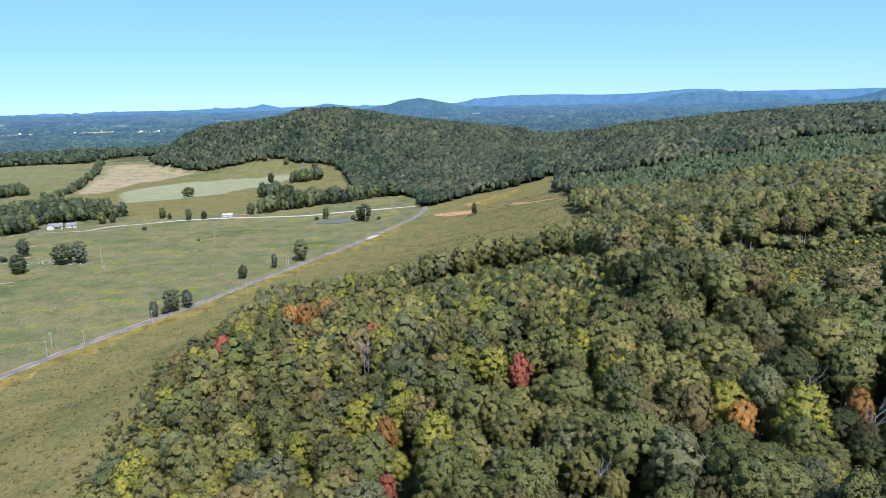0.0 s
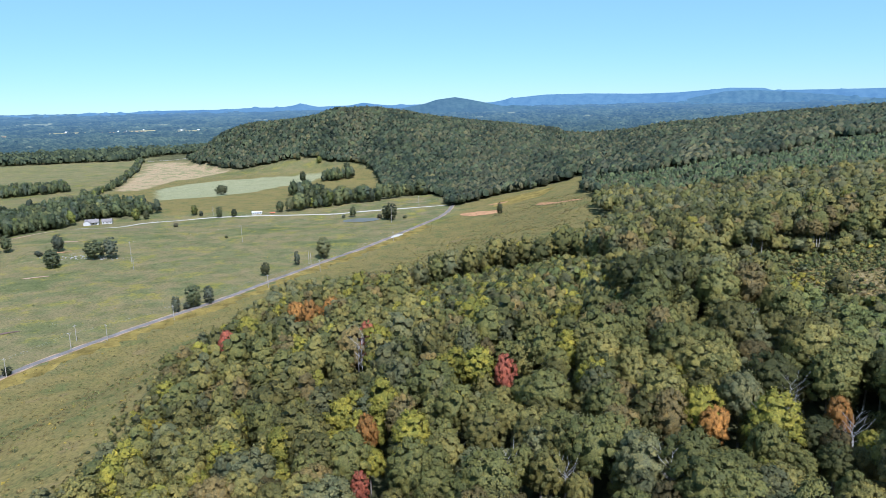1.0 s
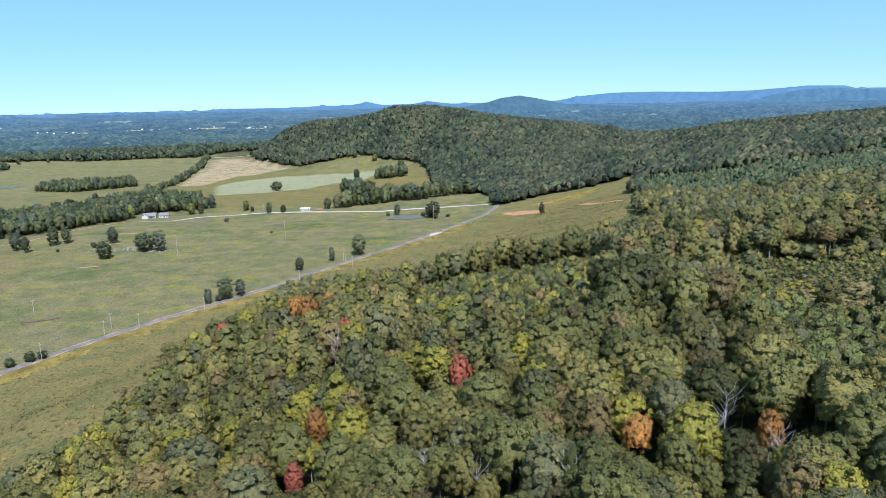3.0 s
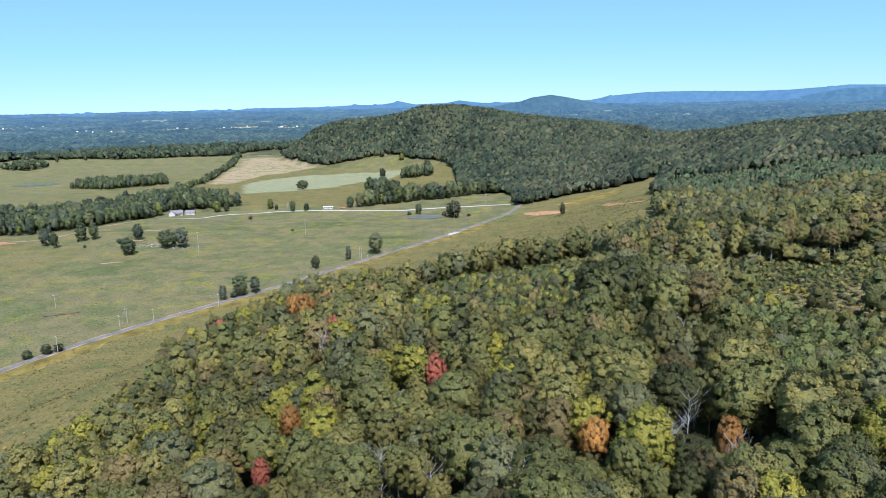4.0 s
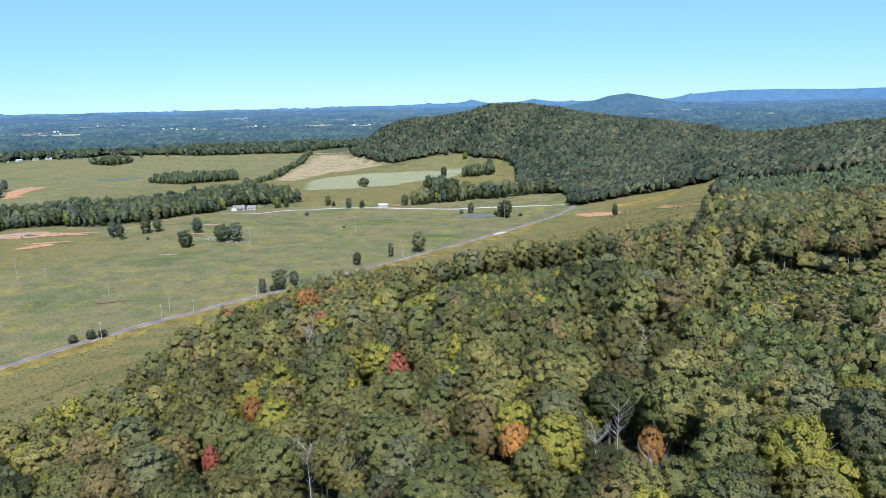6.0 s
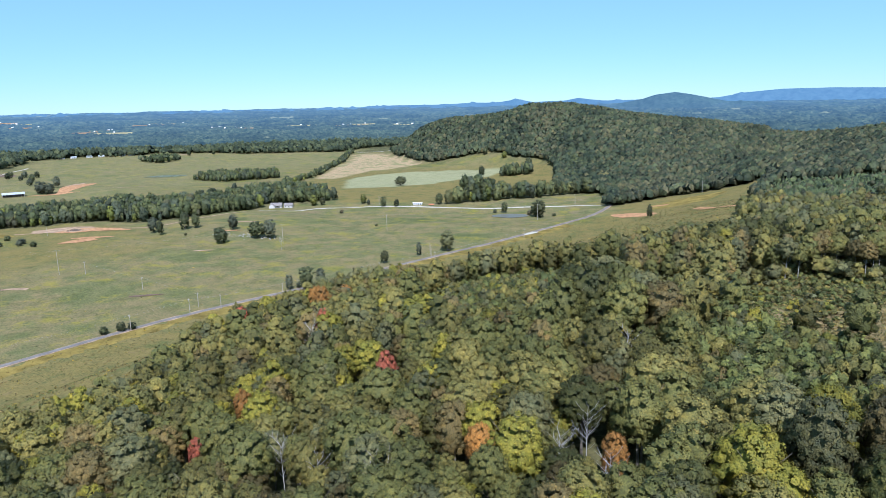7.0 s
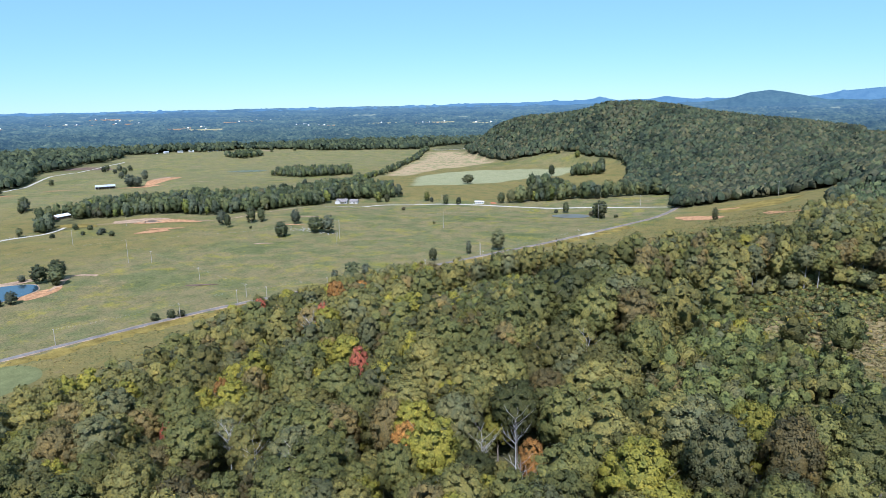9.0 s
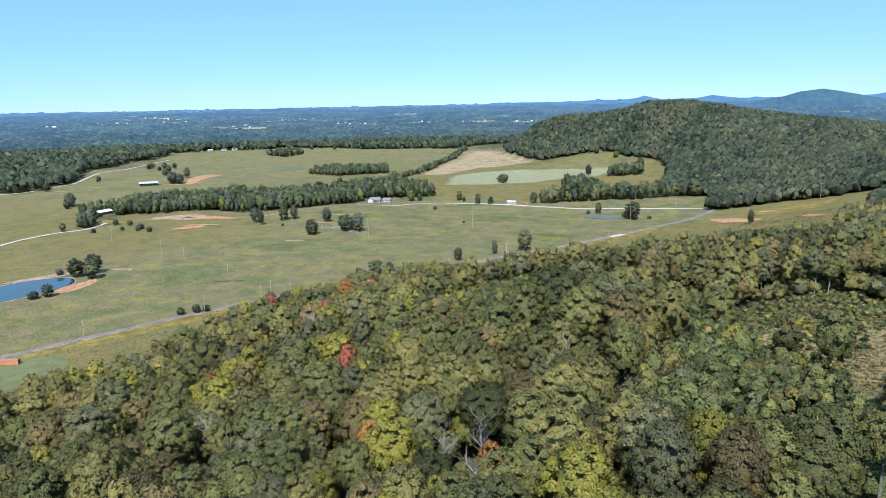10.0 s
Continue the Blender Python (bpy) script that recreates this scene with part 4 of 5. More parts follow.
# ---- distance ----
def far_plain(name, d0, d1, rows, material, label, lump, swell):
    """Wooded lowland towards the skyline, its canopy rising and falling tree by tree."""
    az = np.radians(np.arange(-40, 72, 0.21))
    d = d0 * (d1 / d0) ** np.linspace(0, 1, rows)
    A, D = np.meshgrid(az, d)
    r = np.random.default_rng(rows)
    A, D = A + r.uniform(-0.0012, 0.0012, A.shape), D * (1 + r.uniform(-0.0015, 0.0015, D.shape))
    x, y = 67 - np.sin(A) * D, 6 + np.cos(A) * D
    z = height(x, y) + 5 + lump * r.uniform(0, 1, A.shape) ** 1.5 + waves(x, y, 190, 77) * swell
    z[0] -= 25
    na = len(az)
    i = (np.arange(len(d) - 1)[:, None] * na + np.arange(na - 1)).ravel()
    f = np.stack([i, i + na, i + na + 1, i + 1], 1)
    me = mesh_from(name, np.stack([x.ravel(), y.ravel(), z.ravel()], 1), f, [material])
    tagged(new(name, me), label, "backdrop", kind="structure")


def tree_belt():
    """The dark edge of the lowland woods behind the pastures."""
    mass, r = Mass(), np.random.default_rng(19)
    for _ in range(3600):
        az, d = math.radians(r.uniform(20, 68)), r.uniform(2215, 2420)
        if float(waves(az * 900, d * 0.3, 70, 95)) > 0.45:
            continue
        a, b, h = 67 - math.sin(az) * d, 6 + math.cos(az) * d, r.uniform(11, 18)
        mass.add(tiny_shapes[int(r.integers(8))], a, b, float(gz(a, b)) - 0.5, r.uniform(0, 6.28), h / 10 * r.uniform(0.9, 1.2), h / 10, int(r.choice([0, 3], p=[0.75, 0.25])), r.random())
    mass.done("tree_belt", [FAR_LEAF[0]] * 4, "dark belt of woods behind the far pastures", "woods")


tree_belt()
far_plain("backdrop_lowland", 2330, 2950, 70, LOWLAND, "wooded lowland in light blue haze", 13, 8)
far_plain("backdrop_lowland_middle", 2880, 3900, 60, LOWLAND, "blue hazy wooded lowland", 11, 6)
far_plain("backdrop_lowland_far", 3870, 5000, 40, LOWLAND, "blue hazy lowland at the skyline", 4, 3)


def far_ridge(name, crest, radius, depth, material, label, seed, rough):
    """A range of hills round the skyline: crest as azimuth (left is plus) and elevation in degrees."""
    az = np.arange(crest[0][0], crest[-1][0], 0.12)
    el = np.interp(az, [c[0] for c in crest], [c[1] for c in crest])
    r = np.random.default_rng(seed)
    fine = sum(np.sin(az * f + r.uniform(0, 6.28)) / f for f in (3.1, 6.7, 13, 29)) * rough
    rows = np.linspace(0, 1, 14)
    v = []
    for t in rows:
        d = radius - depth * (1 - t)
        top = 131 + radius * np.tan(np.radians(el + fine))
        foot = height(67 - np.sin(np.radians(az)) * d, 6 + np.cos(np.radians(az)) * d) - 6
        spur = (16 * waves(az * 60, t * 90 + 0 * az, 130, seed + 20) + 9 * waves(az * 60, t * 90 + 0 * az, 45, seed + 21) + r.uniform(-5, 5, len(az))) * np.sin(np.pi * t) ** 0.6
        z = foot + (top - foot) * t ** 1.2 + spur
        v.append(np.stack([67 - np.sin(np.radians(az)) * d, 6 + np.cos(np.radians(az)) * d, z], 1))
    n = len(az)
    i = (np.arange(len(rows) - 1)[:, None] * n + np.arange(n - 1)).ravel()
    f = np.stack([i, i + n, i + n + 1, i + 1], 1)
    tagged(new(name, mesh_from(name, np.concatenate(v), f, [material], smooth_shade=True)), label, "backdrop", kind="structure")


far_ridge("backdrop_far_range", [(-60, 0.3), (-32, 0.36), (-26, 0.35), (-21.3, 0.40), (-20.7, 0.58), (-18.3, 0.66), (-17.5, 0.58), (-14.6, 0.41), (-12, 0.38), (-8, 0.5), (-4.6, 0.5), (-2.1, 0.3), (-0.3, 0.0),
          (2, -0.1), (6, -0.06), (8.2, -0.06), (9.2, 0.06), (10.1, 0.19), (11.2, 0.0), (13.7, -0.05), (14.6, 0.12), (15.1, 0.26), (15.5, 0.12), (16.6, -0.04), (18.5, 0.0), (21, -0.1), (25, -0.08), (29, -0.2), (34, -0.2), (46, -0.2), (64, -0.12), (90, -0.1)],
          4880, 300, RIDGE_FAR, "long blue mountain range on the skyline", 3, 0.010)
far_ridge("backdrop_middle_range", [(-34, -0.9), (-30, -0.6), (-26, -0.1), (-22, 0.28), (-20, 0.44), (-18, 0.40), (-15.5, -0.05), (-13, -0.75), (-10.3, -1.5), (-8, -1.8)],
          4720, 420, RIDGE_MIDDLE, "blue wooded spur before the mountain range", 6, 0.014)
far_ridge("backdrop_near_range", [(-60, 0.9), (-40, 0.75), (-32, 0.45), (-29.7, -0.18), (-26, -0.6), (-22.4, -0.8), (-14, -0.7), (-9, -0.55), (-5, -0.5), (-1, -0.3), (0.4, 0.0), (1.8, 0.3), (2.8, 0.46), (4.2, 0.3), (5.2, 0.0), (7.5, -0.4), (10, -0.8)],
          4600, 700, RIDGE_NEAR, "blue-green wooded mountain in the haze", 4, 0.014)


# ---- water and bare earth ----
patch("pond_rim", (-400, 288), 43.5, 26.5, 1.55, PALE_EARTH, "bare pale rim round the farm pond", "bare earth", 0.12, 4, 0.16)
patch("water", (-400, 288), 42, 25, 1.55, WATER, "blue farm pond below the pasture bank", "pond", 0.25, 4, 0.10, flat=True)
patch("water_2", (-132, 815), 23, 14, 0.3, MURKY, "small brown farm pond beside trees", "pond", 0.4, 5, 0.12, flat=True)
patch("pond_bank", (-371, 315), 19, 8, 1.9, CLAY, "bare orange clay bank beside the pond", "bare earth", 0.2, 6)
patch("pond_shore", (-424, 318), 26, 6, 1.3, PALE_EARTH, "trodden pale shore of the pond", "bare earth", 0.2, 7)
ribbon("cattle_path", [(-372, 322), (-392, 350), (-408, 358), (-400, 366), (-385, 372)], 5.0, PALE_EARTH, "worn cattle path from the pond", "track", 0.15, wobble=0.4)
for k, (x, y, rx, ry, turn, m, w) in enumerate((
        (-350, 527, 9, 2.5, 0.5, PALE_EARTH, "pale bare spot in the pasture"), (-510, 528, 20, 8, 0.9, CLAY, "scraped orange clay in the farm pasture"), (-512, 545, 20, 4, 0.5, CLAY, "scraped orange clay in the farm pasture"),
        (-580, 574, 42, 14, 0.42, PALE_EARTH, "bare pale earth of the farm yard"), (-548, 580, 34, 15, 0.5, CLAY, "bare pale earth of the farm yard"), (-282, 384, 11, 2.5, 0.5, DARK_SOIL, "brown bare spot in the pasture"),
        (12, 818, 24, 17, 0.3, CLAY, "eroded orange clay bank on the slope"), (98, 778, 52, 6, -1.1, CLAY, "eroded orange clay strip on the slope"), (34, 886, 16, 5, 0.5, CLAY, "eroded orange clay strip under the woods"),
        (-74, 688, 10, 3.5, 1.1, GRAVEL, "pale gravel pull-off beside the road"), (-1010, 660, 14, 5, 0.9, CLAY, "orange clay patch in the far pasture"), (-1000, 738, 22, 4, 0.9, CLAY, "orange clay patch in the far pasture"),
        (-930, 850, 34, 6, 0.9, CLAY, "orange clay apron beside the pole barn"), (-968, 925, 82, 17, 2.14, CLAY, "long scraped orange clay bank"), (-1010, 965, 60, 7, 2.14, PALE_EARTH, "pale spoil along the clay bank"),
        (-880, 960, 34, 3, 0.7, PALE_EARTH, "pale bare strip in the far pasture"), (-404, 664, 14, 2.5, 0.4, PALE_EARTH, "pale bare spot in the pasture"), (-1410, 1075, 70, 28, 0.95, DARK_SOIL, "brown ploughed plot beside the lane"),
        (-385, 612, 12, 2, 0.5, CLAY, "orange clay edge beside a brush row"), (-1380, 1640, 40, 8, 0.4, PALE_EARTH, "pale dry strip before the far woods"))):
    patch("bare_earth", (x, y), rx, ry, turn, m, w, "bare earth", 0.3, 20 + k, 0.42)
patch("goldenrod_slope", (64, 905), 52, 26, 0.95, GOLD_GRASS, "slope of orange goldenrod and dry grass below the woods", "grass", 0.2, 48, 0.5)
patch("farm_lawn", (-630, 520), 24, 13, 0.5, GOLD_GRASS, "yellow-green grass plot before the white-roofed barn", "grass", 0.3, 49, 0.25)
patch("marsh", (-1000, 1178), 40, 24, 0.4, MARSH, "wet grey-blue marshy hollow in the pasture", "marsh", 0.3, 44, 0.4)
patch("lawn", (-226, 194), 26, 30, 0.3, LAWN, "mown pale green lawn beside the road", "lawn", 0.12, 45, 0.1)
ribbon("field_path", [(-880, 1822), (-830, 1835), (-780, 1850)], 8, GRAVEL, "pale bare strip at the head of the clay field", "track", 0.5)


# ---- buildings ----
def box(bm, x0, x1, y0, y1, z0, z1):
    v = [bm.verts.new(p) for p in ((x0, y0, z0), (x1, y0, z0), (x1, y1, z0), (x0, y1, z0), (x0, y0, z1), (x1, y0, z1), (x1, y1, z1), (x0, y1, z1))]
    for q in ((3, 2, 1, 0), (4, 5, 6, 7), (0, 1, 5, 4), (1, 2, 6, 5), (2, 3, 7, 6), (3, 0, 4, 7)):
        bm.faces.new([v[k] for k in q])


def boxes(*rows):
    b = bmesh.new()
    for q in rows:
        box(b, *q)
    return b


def gable_walls(length, width, eave, ridge):
    """Walls with pointed ends; the ridge runs along x."""
    b = bmesh.new()
    h, w = length / 2, width / 2
    v = [b.verts.new(p) for p in ((-h, -w, -0.5), (h, -w, -0.5), (h, w, -0.5), (-h, w, -0.5), (-h, -w, eave), (h, -w, eave), (h, w, eave), (-h, w, eave), (-h, 0, ridge), (h, 0, ridge))]
    for q in ((0, 1, 5, 4), (2, 3, 7, 6), (1, 2, 6, 9, 5), (3, 0, 4, 8, 7), (3, 2, 1, 0)):
        b.faces.new([v[k] for k in q])
    return b


def gable_roof(length, width, eave, ridge, over=0.5, thick=0.2):
    b = bmesh.new()
    h, w = length / 2 + over, width / 2 + over
    drop = (ridge - eave) / (width / 2) * over
    for s in (-1, 1):
        lo = [(-h, s * w, eave - drop), (h, s * w, eave - drop), (h, 0, ridge), (-h, 0, ridge)]
        p = [b.verts.new(q) for q in lo] + [b.verts.new((q[0], q[1], q[2] + thick)) for q in lo]
        for f in ((0, 1, 2, 3), (7, 6, 5, 4), (0, 4, 5, 1), (1, 5, 6, 2), (2, 6, 7, 3), (3, 7, 4, 0)):
            b.faces.new([p[k] for k in (f if s < 0 else f[::-1])])
    return b


def window(parent, x, y, z, w, h, side):
    """A framed window on a wall that faces along y."""
    f = part("window", boxes((x - w / 2 - 0.1, x + w / 2 + 0.1, y, y + side * 0.08, z - 0.1, z + h + 0.1)), WHITE_WALL, parent)
    part("pane", boxes((x - w / 2, x + w / 2, y + side * 0.08, y + side * 0.11, z, z + h)), GLASS, f, "dark glass")


def house(name, x, y, turn, length, width, eave, ridge, walls, roof, label, wing=None, porch=True, category="house", windows=4, group=""):
    root = new(name)
    root.matrix_world = pose(x, y, float(gz(x, y)), 0, 0, turn)
    part("wall", gable_walls(length, width, eave, ridge), walls, root)
    part("roof", gable_roof(length, width, eave, ridge), roof, root)
    for k in range(windows):
        wx = -length / 2 + length * (k + 0.5) / windows
        window(root, wx, -width / 2, 1.0, 1.1, 1.4, -1)
    part("door", boxes((length * 0.05, length * 0.05 + 1.0, -width / 2 - 0.07, -width / 2, 0, 2.1)), DARK_WOOD, root, "dark wooden door")
    if porch:
        part("porch_roof", boxes((-length * 0.3, length * 0.35, -width / 2 - 2.6, -width / 2 - 0.02, eave - 0.35, eave - 0.15)), roof, root)
        for k in range(4):
            px = -length * 0.28 + k * length * 0.2
            part("porch_post", boxes((px - 0.1, px + 0.1, -width / 2 - 2.5, -width / 2 - 2.3, -0.2, eave - 0.35)), walls, root)
        part("chimney", boxes((length * 0.25, length * 0.25 + 0.9, 0.3, 1.2, ridge - 1.2, ridge + 1.1)), STONE, root, "stone chimney")
    if wing:
        wl, ww, wx, wy = wing
        w = part("wing", gable_walls(wl, ww, eave, ridge - 0.5), walls, root)
        w.matrix_basis = pose(wx, wy, 0, 0, 0, 90)
        w = part("wing_roof", gable_roof(wl, ww, eave, ridge - 0.5), roof, root)
        w.matrix_basis = pose(wx, wy, 0, 0, 0, 90)
    return tagged(root, label, category, group)


house("house", -459, 804, 22, 15, 9, 3.4, 6.4, WHITE_WALL, PINK_ROOF, "white farmhouse with grey shingle roof and porch", wing=(11, 7.5, -5.0, -2.0))
house("garage", -444, 811, 22, 11, 8, 3.2, 5.8, WHITE_WALL, PINK_ROOF, "white garage wing beside the farmhouse", porch=False, category="garage", windows=3)
house("mobile_home", -273.5, 860, 8, 12, 4, 2.7, 3.4, WHITE_WALL, WHITE_ROOF, "small white mobile home beside the driveway", porch=False, windows=4)
house("white_barn", -694, 544, 100, 20, 10, 3.4, 5.6, DARK_WOOD, WHITE_ROOF, "barn with a white metal roof at the edge of the wood", porch=False, category="barn", windows=2)


def pole_barn(x, y, turn, length, width):
    root = new("pole_barn")
    root.matrix_world = pose(x, y, float(gz(x, y)), 0, 0, turn)
    part("roof", gable_roof(length, width, 4.6, 7.0, 0.6), METAL_ROOF, root, "long grey metal roof")
    part("back_wall", boxes((-length / 2, length / 2, width / 2 - 0.15, width / 2, -0.5, 4.6)), DARK_WOOD, root)
    for sx in (-1, 1):
        part("end_wall", boxes((sx * length / 2 - 0.08, sx * length / 2 + 0.08, 0, width / 2 - 0.2, -0.5, 4.5)), METAL_ROOF, root)
    for k in range(8):
        px = -length / 2 + 0.3 + k * (length - 0.6) / 7
        part("post", boxes((px - 0.15, px + 0.15, -width / 2, -width / 2 + 0.3, -0.5, 4.5)), WOOD_POLE, root)
    return tagged(root, "long open pole barn with a grey metal roof", "barn")


pole_barn(-969, 806, 54, 31, 14)
for k, (x, y, w, rf) in enumerate(((-1622, 1452, "white", 0), (-1606, 1478, "white", 1), (-1582, 1510, "white", 0), (-1566, 1538, "white", 1), (-1524, 1575, "white", 0), (-1505, 1590, "white", 1), (-1466, 1900, "white", 1), (-1418, 1915, "white", 0))):
    house("far_house", x, y, 40 + (k * 37) % 50, 15, 8, 3, 5.5, WHITE_WALL, (GREY_ROOF, METAL_ROOF)[rf], "small white house before the far woods", porch=False, windows=3, group="far houses")


def settlement(x, y, k):
    """A far farmstead in the lowland: a pale field and a few light buildings."""
    z = float(height(x, y)) + 14
    root = new("far_farmstead")
    root.matrix_world = pose(x, y, z, 0, 0, math.degrees(math.atan2(-(x - 67), y)) * 1.0)
    r = np.random.default_rng(300 + k)
    part("field", boxes((-55 * r.uniform(0.6, 1.6), 55 * r.uniform(0.6, 1.6), -9, 9, -8, -1.5)), (PALE_EARTH, DRY_FIELD)[k % 2], root, "pale open field")
    for _ in range(int(r.integers(1, 4))):
        px, w = r.uniform(-50, 50), r.uniform(4, 8)
        b = part("building", gable_walls(w, 7, 3, 5), WHITE_WALL, root, "small white building")
        b.matrix_basis = pose(px, r.uniform(-8, 4), -2.0)
        b = part("building_roof", gable_roof(w, 7, 3, 5), WHITE_ROOF, root)
        b.matrix_basis = pose(px, 0, -2.0)
    tagged(root, "far farmstead with pale fields in the hazy lowland", "farmstead", "far farmsteads")


for k, (x, y) in enumerate(((-2905, 1732), (-2915, 1990), (-2850, 2040), (-2962, 2365), (-3138, 2393), (-2130, 2124), (-2260, 2179), (-2288, 2641), (-2333, 2531), (-1897, 2474), (-1800, 2469), (-1388, 2804), (-2732, 2221),
                            (-1612, 2687), (-1410, 2736), (-1163, 2806), (-2226, 2122), (-2356, 2633))):
    settlement(x, y, k)


def container(x, y, turn, length, label):
    root = new("shipping_container")
    root.matrix_world = pose(x, y, float(gz(x, y)) + 0.15, 0, 0, turn)
    b = boxes((-length / 2, length / 2, -1.22, 1.22, 0.0, 2.6))
    n = int(length / 0.4)
    for k in range(n):
        q = -length / 2 + 0.3 + k * (length - 0.6) / (n - 1)
        for s in (-1, 1):
            box(b, q - 0.1, q + 0.1, min(s * 1.22, s * 1.26), max(s * 1.22, s * 1.26), 0.15, 2.45)
    part("body", b, RUST, root)
    part("roof", boxes((-length / 2 + 0.12, length / 2 - 0.12, -1.1, 1.1, 2.6, 2.63)), PALE_EARTH, root, "faded pale roof")
    for sx in (-1, 1):
        for sy in (-1, 1):
            part("corner_post", boxes((sx * length / 2 - 0.09, sx * length / 2 + 0.09, sy * 1.22 - 0.09, sy * 1.22 + 0.09, -0.05, 2.66)), RUST, root)
    for s in (-1, 1):
        part("door", boxes((length / 2, length / 2 + 0.06, min(0.03 * s, 1.1 * s), max(0.03 * s, 1.1 * s), 0.15, 2.45)), DARK_WOOD, root, "dark end door")
    return tagged(root, label, "container")


container(-246.5, 203.5, 36, 12.2, "long orange steel shipping container on the mown lawn")


def farm_trailer(x, y, turn):
    root = new("farm_trailer")
    root.matrix_world = pose(x, y, float(gz(x, y)) + 0.35, 0, 0, turn)
    part("bed", boxes((-3.2, 3.2, -1.2, 1.2, 0.7, 0.95), (-3.2, -3.05, -1.2, 1.2, 0.95, 2.0), (-3.2, 3.2, 1.1, 1.2, 0.95, 1.7)), RUST, root)
    part("drawbar", boxes((3.2, 4.8, -0.08, 0.08, 0.6, 0.75)), RUST, root)
    for sx in (-1.6, 1.6):
        for sy in (-1.25, 1.25):
            b = bmesh.new()
            bmesh.ops.create_cone(b, cap_ends=True, segments=14, radius1=0.42, radius2=0.42, depth=0.3, matrix=pose(sx, sy, 0.32, 90, 0, 0))
            part("wheel", b, DARK_WOOD, root, "dark rubber wheel")
    return tagged(root, "orange-red farm trailer beside the driveway", "trailer")


farm_trailer(-254, 861, 10)


# ---- poles, wires and fence ----
def utility_pole(x, y, tall, turn, arm=True):
    root = new("utility_pole")
    root.matrix_world = pose(x, y, float(gz(x, y)), 0, 0, turn)
    v, f = tube([(0, 0, -1), (0, 0, tall * 0.5), (0, 0, tall)], [0.19, 0.16, 0.12], 8)
    o = new("pole", mesh_from("pole", v, f, [WOOD_POLE]))
    o.parent = root
    if arm:
        part("crossarm", boxes((-1.2, 1.2, -0.17, -0.05, tall - 0.9, tall - 0.72)), WOOD_POLE, root)
        for k in (-1.05, 0.0, 1.05):
            part("insulator", boxes((k - 0.06, k + 0.06, -0.17, -0.05, tall - 0.72, tall - 0.5)), WHITE_WALL, root, "pale insulator")
    return tagged(root, "weathered grey wooden utility pole in the grass" if tall < 14 else "tall weathered wooden power pole in the pasture", "utility pole", "road poles" if tall < 14 else "power line poles")


def wire(a, b, sag, name="power_line"):
    pts = []
    for k in range(13):
        t = k / 12
        pts.append((a[0] + (b[0] - a[0]) * t, a[1] + (b[1] - a[1]) * t, a[2] + (b[2] - a[2]) * t - sag * 4 * t * (1 - t)))
    v, f = tube(pts, [0.022] * 13, 4)
    return v, f


def pole_line(line, wires, label):
    for k, (x, y, tall) in enumerate(line):
        n = line[min(k + 1, len(line) - 1)]
        p = line[max(k - 1, 0)]
        utility_pole(x, y, tall, math.degrees(math.atan2(n[1] - p[1], n[0] - p[0])) - 90)
    for o in wires:
        root = None
        for (x0, y0, t0), (x1, y1, t1) in zip(line, line[1:]):
            n = Vector((y1 - y0, x0 - x1, 0)).normalized() * o
            v, f = wire((x0 + n.x, y0 + n.y, float(gz(x0, y0)) + t0 - 0.5), (x1 + n.x, y1 + n.y, float(gz(x1, y1)) + t1 - 0.5), math.hypot(x1 - x0, y1 - y0) * 0.012)
            ob = new("wire", mesh_from("wire", v, f, [WIRE]))
            tagged(ob, label, "wire", "overhead wires")


pole_line([(-253, 250, 10), (-229, 318, 10), (-219, 358, 10), (-206, 373, 10), (-183, 411, 10), (-146, 489, 10), (-118, 537, 10), (-74, 660, 10)], (-1.0, 1.0), "thin overhead wire along the road")
pole_line([(-540, 240, 20), (-401, 413, 21), (-293, 574, 20), (-229, 674, 17), (-92, 789, 19), (82, 976, 19)], (-1.0, 0.0, 1.0), "thin overhead wire across the pasture")
pole_line([(-525, 445, 16), (-381, 421, 11), (-296, 396, 10), (-224, 372, 10)], (0.0,), "thin overhead wire across the pasture")
for x, y, h in ((-70, 902, 14), (-134, 565, 11), (-131, 560, 11), (-575, 545, 10)):
    utility_pole(x, y, h, 30, h > 11)


def fence(line, gap, label):
    root = new("fence")
    p = np.array(line, float)
    d = np.r_[0, np.cumsum(np.hypot(*np.diff(p, axis=0).T))]
    t = np.arange(0, d[-1], gap)
    x, y = np.interp(t, d, p[:, 0]), np.interp(t, d, p[:, 1])
    post = from_bm("post", boxes((-0.09, 0.09, -0.09, 0.09, -0.3, 1.35)), [WHITE_WALL])
    root.matrix_world = pose(x[0], y[0], 0)
    for k in range(len(t)):
        o = new("post", post)
        o.parent = root
        o.matrix_basis = pose(x[k] - x[0], y[k] - y[0], float(gz(x[k], y[k])))
    return tagged(root, label, "fence")


fence([(-598, 340), (-606, 375), (-626, 443), (-621, 470)], 5.0, "row of pale fence posts along the farm track")
fence([(-249, 853.5), (-274, 852.5), (-320, 849.5), (-354, 841.5), (-392, 818)], 6.0, "row of pale fence posts along the driveway")


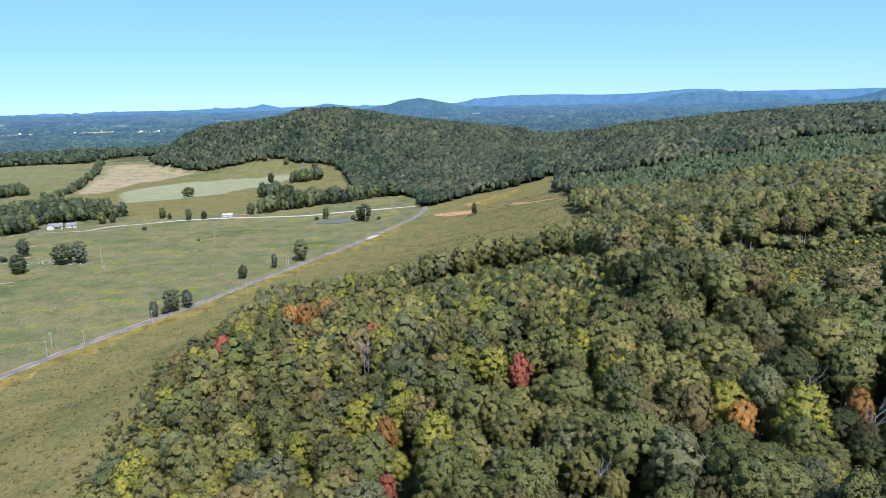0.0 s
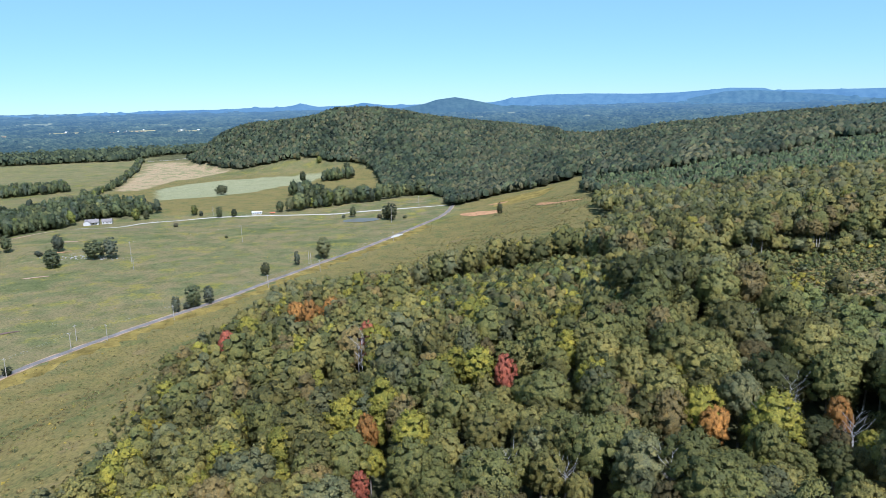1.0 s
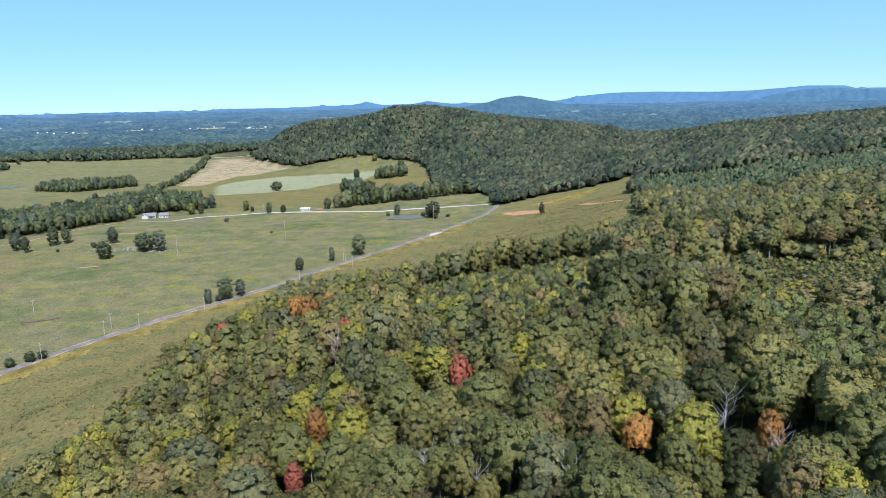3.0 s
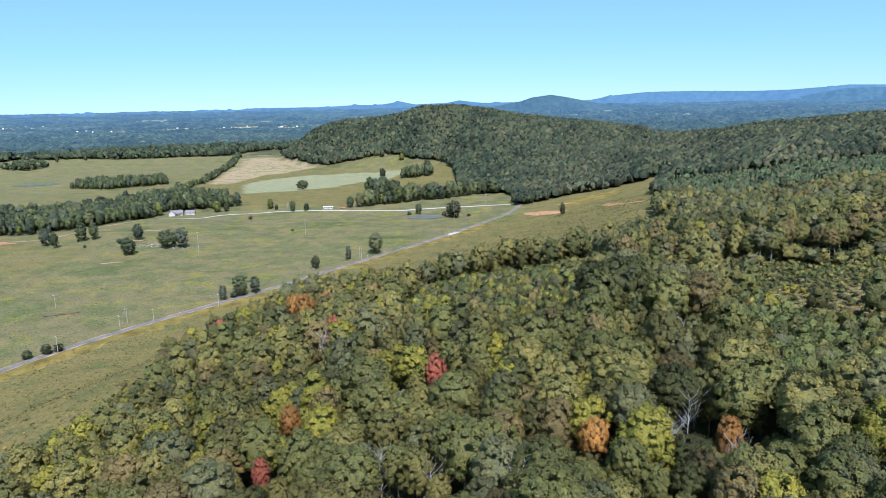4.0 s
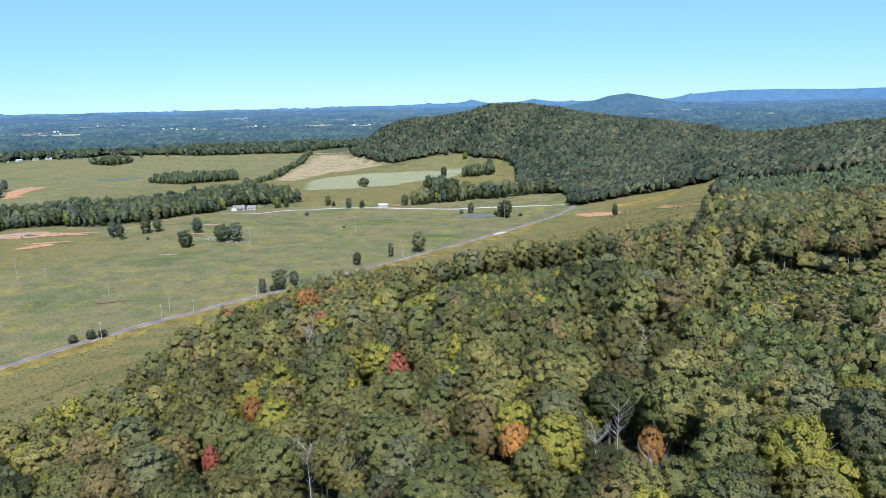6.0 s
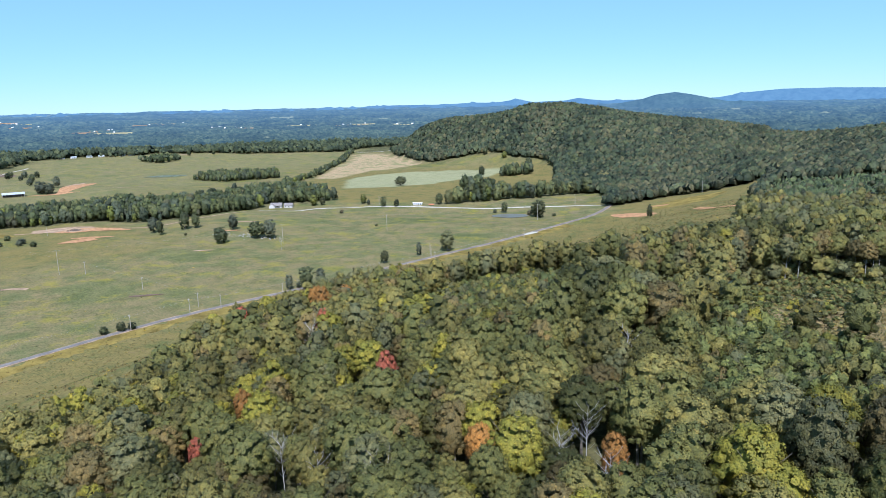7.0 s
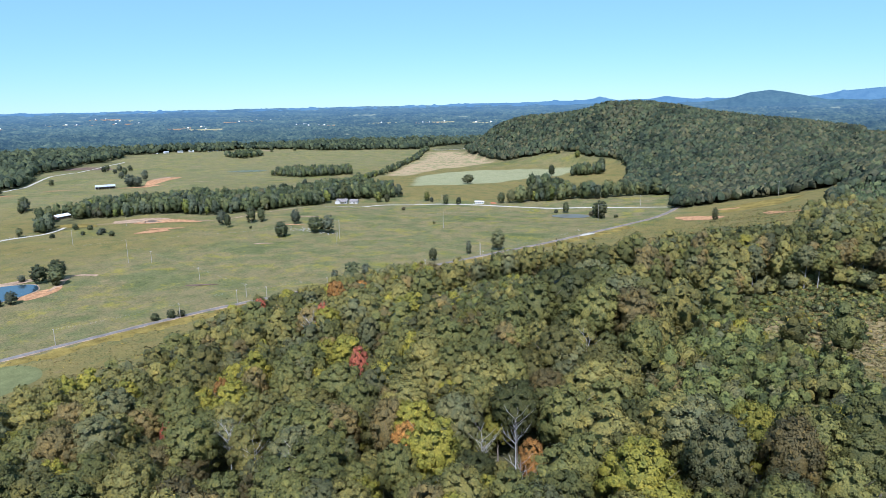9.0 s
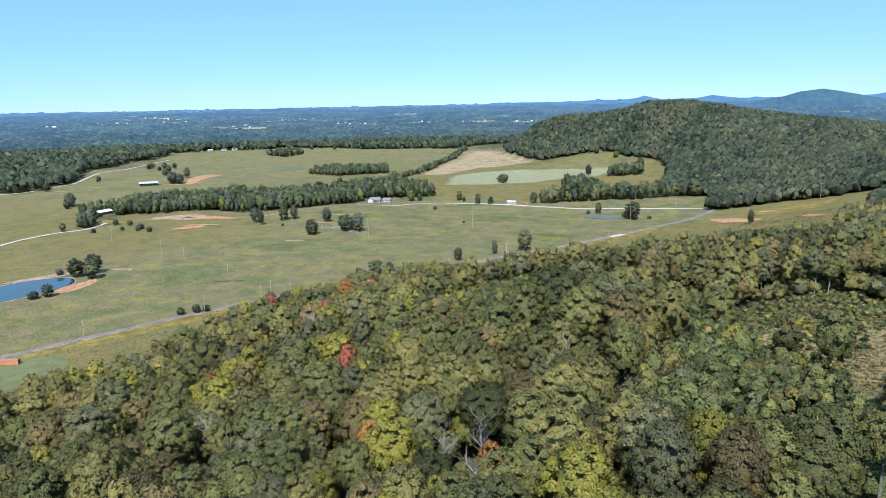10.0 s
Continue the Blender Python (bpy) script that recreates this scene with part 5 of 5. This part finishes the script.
# ---- trees and bushes that stand alone ----
FIELD_TREES = [  # x, y, height, width, hue, words
    (-189, 428, 9, 0.7, 3, "thin grey-green tree beside the road"), (-182, 440, 12, 0.9, 0, "dark green tree beside the road"), (-175, 449, 10, 0.8, 3, "grey-green tree beside the road"), (-185, 436, 5, 1.2, 3, "bushy young tree beside the road"),
    (-159, 525, 9, 0.8, 1, "small olive tree beside the road"), (-143, 561, 10, 0.6, 3, "thin half-bare tree beside the road"), (-126, 586, 15, 0.85, 1, "oval olive tree beside the road"),
    (-356, 560, 13, 1.15, 0, "round dark green tree in the pasture"), (-386, 618, 13, 0.9, 3, "green tree in the pasture"), (-335, 590, 14, 1.25, 0, "broad dark green tree beside a power pole"), (-322, 594, 16, 0.9, 3, "tall green tree beside a power pole"),
    (-345, 781, 5, 1.2, 4, "small russet bush in the pasture"), (-157, 833, 5, 1.2, 3, "low bush beside the small pond"), (-146, 838, 11, 0.8, 0, "green tree beside the small pond"), (-112, 830, 6, 1.1, 4, "russet bush beside the small pond"),
    (-95, 812, 17, 0.95, 1, "broad olive tree beside the small pond"), (-101, 816, 14, 0.9, 0, "dark tree beside the small pond"), (-80, 822, 4, 1.5, 0, "round bush in the pasture"),
    (33, 780, 12, 0.6, 1, "thin olive tree on the cleared slope"), (-410, 1102, 12.6, 1.6, 1, "round lone tree at the edge of the crop"), (-356, 862, 11, 0.9, 2, "yellow-green tree behind the driveway"),
    (-317, 845, 11, 0.75, 0, "dark green tree behind the driveway"), (-299, 848, 8, 1.0, 0, "dark green tree behind the driveway"), (-345, 856, 7, 0.8, 3, "grey-green small tree behind the driveway"),
    (-247, 872, 12, 0.85, 0, "dark green tree by the brown field"), (-236, 878, 15, 0.85, 1, "olive tree by the brown field"), (-421, 838, 12, 0.9, 2, "yellow-green tree beside the driveway"), (-412, 846, 9, 1.0, 1, "olive tree beside the driveway"),
    (-321, 1280, 17, 0.8, 0, "tall dark tree in the brown field"), (-266, 1426, 17, 0.9, 0, "dark tree below the hill woods"), (-392, 1525, 14, 0.9, 0, "dark tree below the hill woods"), (-340, 1500, 12, 1.0, 2, "yellow-green tree below the hill woods"),
    (-447, 613, 16, 0.75, 0, "dark green cedar before the wood"), (-453, 582, 13, 0.6, 0, "dark green cedar in the pasture"), (-470, 590, 14, 0.8, 3, "green tree before the wood"), (-438, 620, 14, 0.8, 0, "dark green tree before the wood"),
    (-393, 600, 4, 1.6, 3, "low brush beside a clay bank"), (-399, 606, 4, 1.6, 3, "low brush beside a clay bank"), (-422, 585, 3, 1.2, 1, "small bush in the pasture"),
    (-532, 494, 6, 1.1, 0, "small dark tree in the farm yard"), (-552, 494, 6, 1.2, 3, "small green tree in the farm yard"), (-560, 503, 6, 1.5, 3, "broad bush in the farm yard"), (-590, 510, 6, 1.2, 0, "bush in the farm yard"),
    (-570, 487, 5, 1.1, 0, "bush in the farm yard"), (-606, 503, 7, 1.0, 0, "small dark tree in the farm yard"), (-626, 452, 8, 1.1, 0, "dark bush beside the farm track"), (-639, 478, 5, 1.3, 0, "dark bush beside the farm track"), (-591, 466, 5, 1.3, 0, "dark bush in the pasture"),
    (-1026, 655, 11, 1.2, 0, "broad dark tree in the far pasture"), (-824, 577, 15, 1.0, 0, "dark tree in the far pasture"), (-812, 571, 12, 1.1, 3, "green tree in the far pasture"), (-800, 558, 9, 1.1, 0, "dark tree in the far pasture"),
    (-1135, 815, 9, 1.1, 0, "dark tree beside the farm lane"), (-1280, 1030, 12, 1.0, 0, "dark tree in the far pasture"), (-1170, 1000, 13, 0.9, 0, "dark tree in the far pasture"), (-1215, 1010, 9, 1.2, 3, "grey-green tree in the far pasture"),
    (-955, 846, 17, 1.2, 3, "broad grey-green tree beside the pole barn"), (-940, 850, 15, 1.1, 3, "grey-green tree beside the pole barn"), (-985, 902, 16, 0.9, 3, "grey-green tree behind the pole barn"), (-1055, 905, 11, 1.0, 3, "grey-green tree behind the pole barn"),
    (-1327, 1072, 12, 1.2, 0, "tree of a small clump in the far pasture"), (-1300, 1085, 12, 1.1, 3, "tree of a small clump in the far pasture"), (-1272, 1092, 11, 1.1, 0, "tree of a small clump in the far pasture"),
    (-402, 334, 12, 1.1, 0, "broad dark tree on the pond's shore"), (-399, 347, 13, 1.1, 0, "broad dark tree on the pond's shore"), (-384, 336, 12, 1.1, 0, "broad olive tree on the pond's shore"), (-420, 331, 6, 1.0, 3, "bush on the pond's shore"),
    (-362, 289, 7.5, 1.2, 3, "grey-green bush below the pond"), (-366, 281, 6, 1.4, 3, "grey-green bush below the pond"), (-239, 307, 5.5, 1.0, 0, "round dark bush beside the road"), (-233.5, 315, 6.5, 1.05, 0, "round dark bush beside the road"), (-230, 320, 5, 1.0, 0, "round dark bush beside the road"),
    (-1320, 1620, 12, 1.0, 0, "dark tree before the back wood"), (-1265, 1660, 10, 1.0, 0, "dark tree before the back wood"), (133, 189, 5, 0.7, 0, "young dark cedar in the old clearing"), (160, 985, 14, 0.7, 3, "half-bare tree below the woods"),
    (-255, 700, 3, 1.3, 1, "small bush in the pasture")]
for n, (x, y, h, w, q, words) in enumerate(FIELD_TREES):
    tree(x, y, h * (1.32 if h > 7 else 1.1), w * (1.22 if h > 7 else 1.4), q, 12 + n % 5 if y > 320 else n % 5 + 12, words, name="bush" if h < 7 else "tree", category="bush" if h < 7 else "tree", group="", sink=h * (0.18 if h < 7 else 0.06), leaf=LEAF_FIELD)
for n, (x, y, h) in enumerate(((-281, 553, 11), (-330, 858, 10), (164, 980, 13))):
    dead_tree(x, y, h, 90 + n)


def rubble(name, x, y, n, spread, size, material, label, category):
    """A heap of broken lumps."""
    r = np.random.default_rng(n)
    mass = Mass()
    for _ in range(n):
        a, b = x + r.normal(0, spread[0]), y + r.normal(0, spread[1])
        v = CORE[0] * r.uniform(0.6, 1.3, (len(CORE[0]), 1)) * size * r.uniform(0.5, 1.4)
        mass.add((v, CORE[1]), a, b, float(gz(a, b)) + 0.2, r.uniform(0, 6.28), 1, 0.8, 0, r.random())
    mass.done(name, [material], label, category)


rubble("brush_pile", -566, 573, 60, (4, 3), 1.0, DARK_WOOD, "dark pile of logs and brush in the farm yard", "brush pile")
rubble("stone_row", -345, 596, 80, (16, 5), 0.7, STONE, "row of field stones under the pasture trees", "stones")
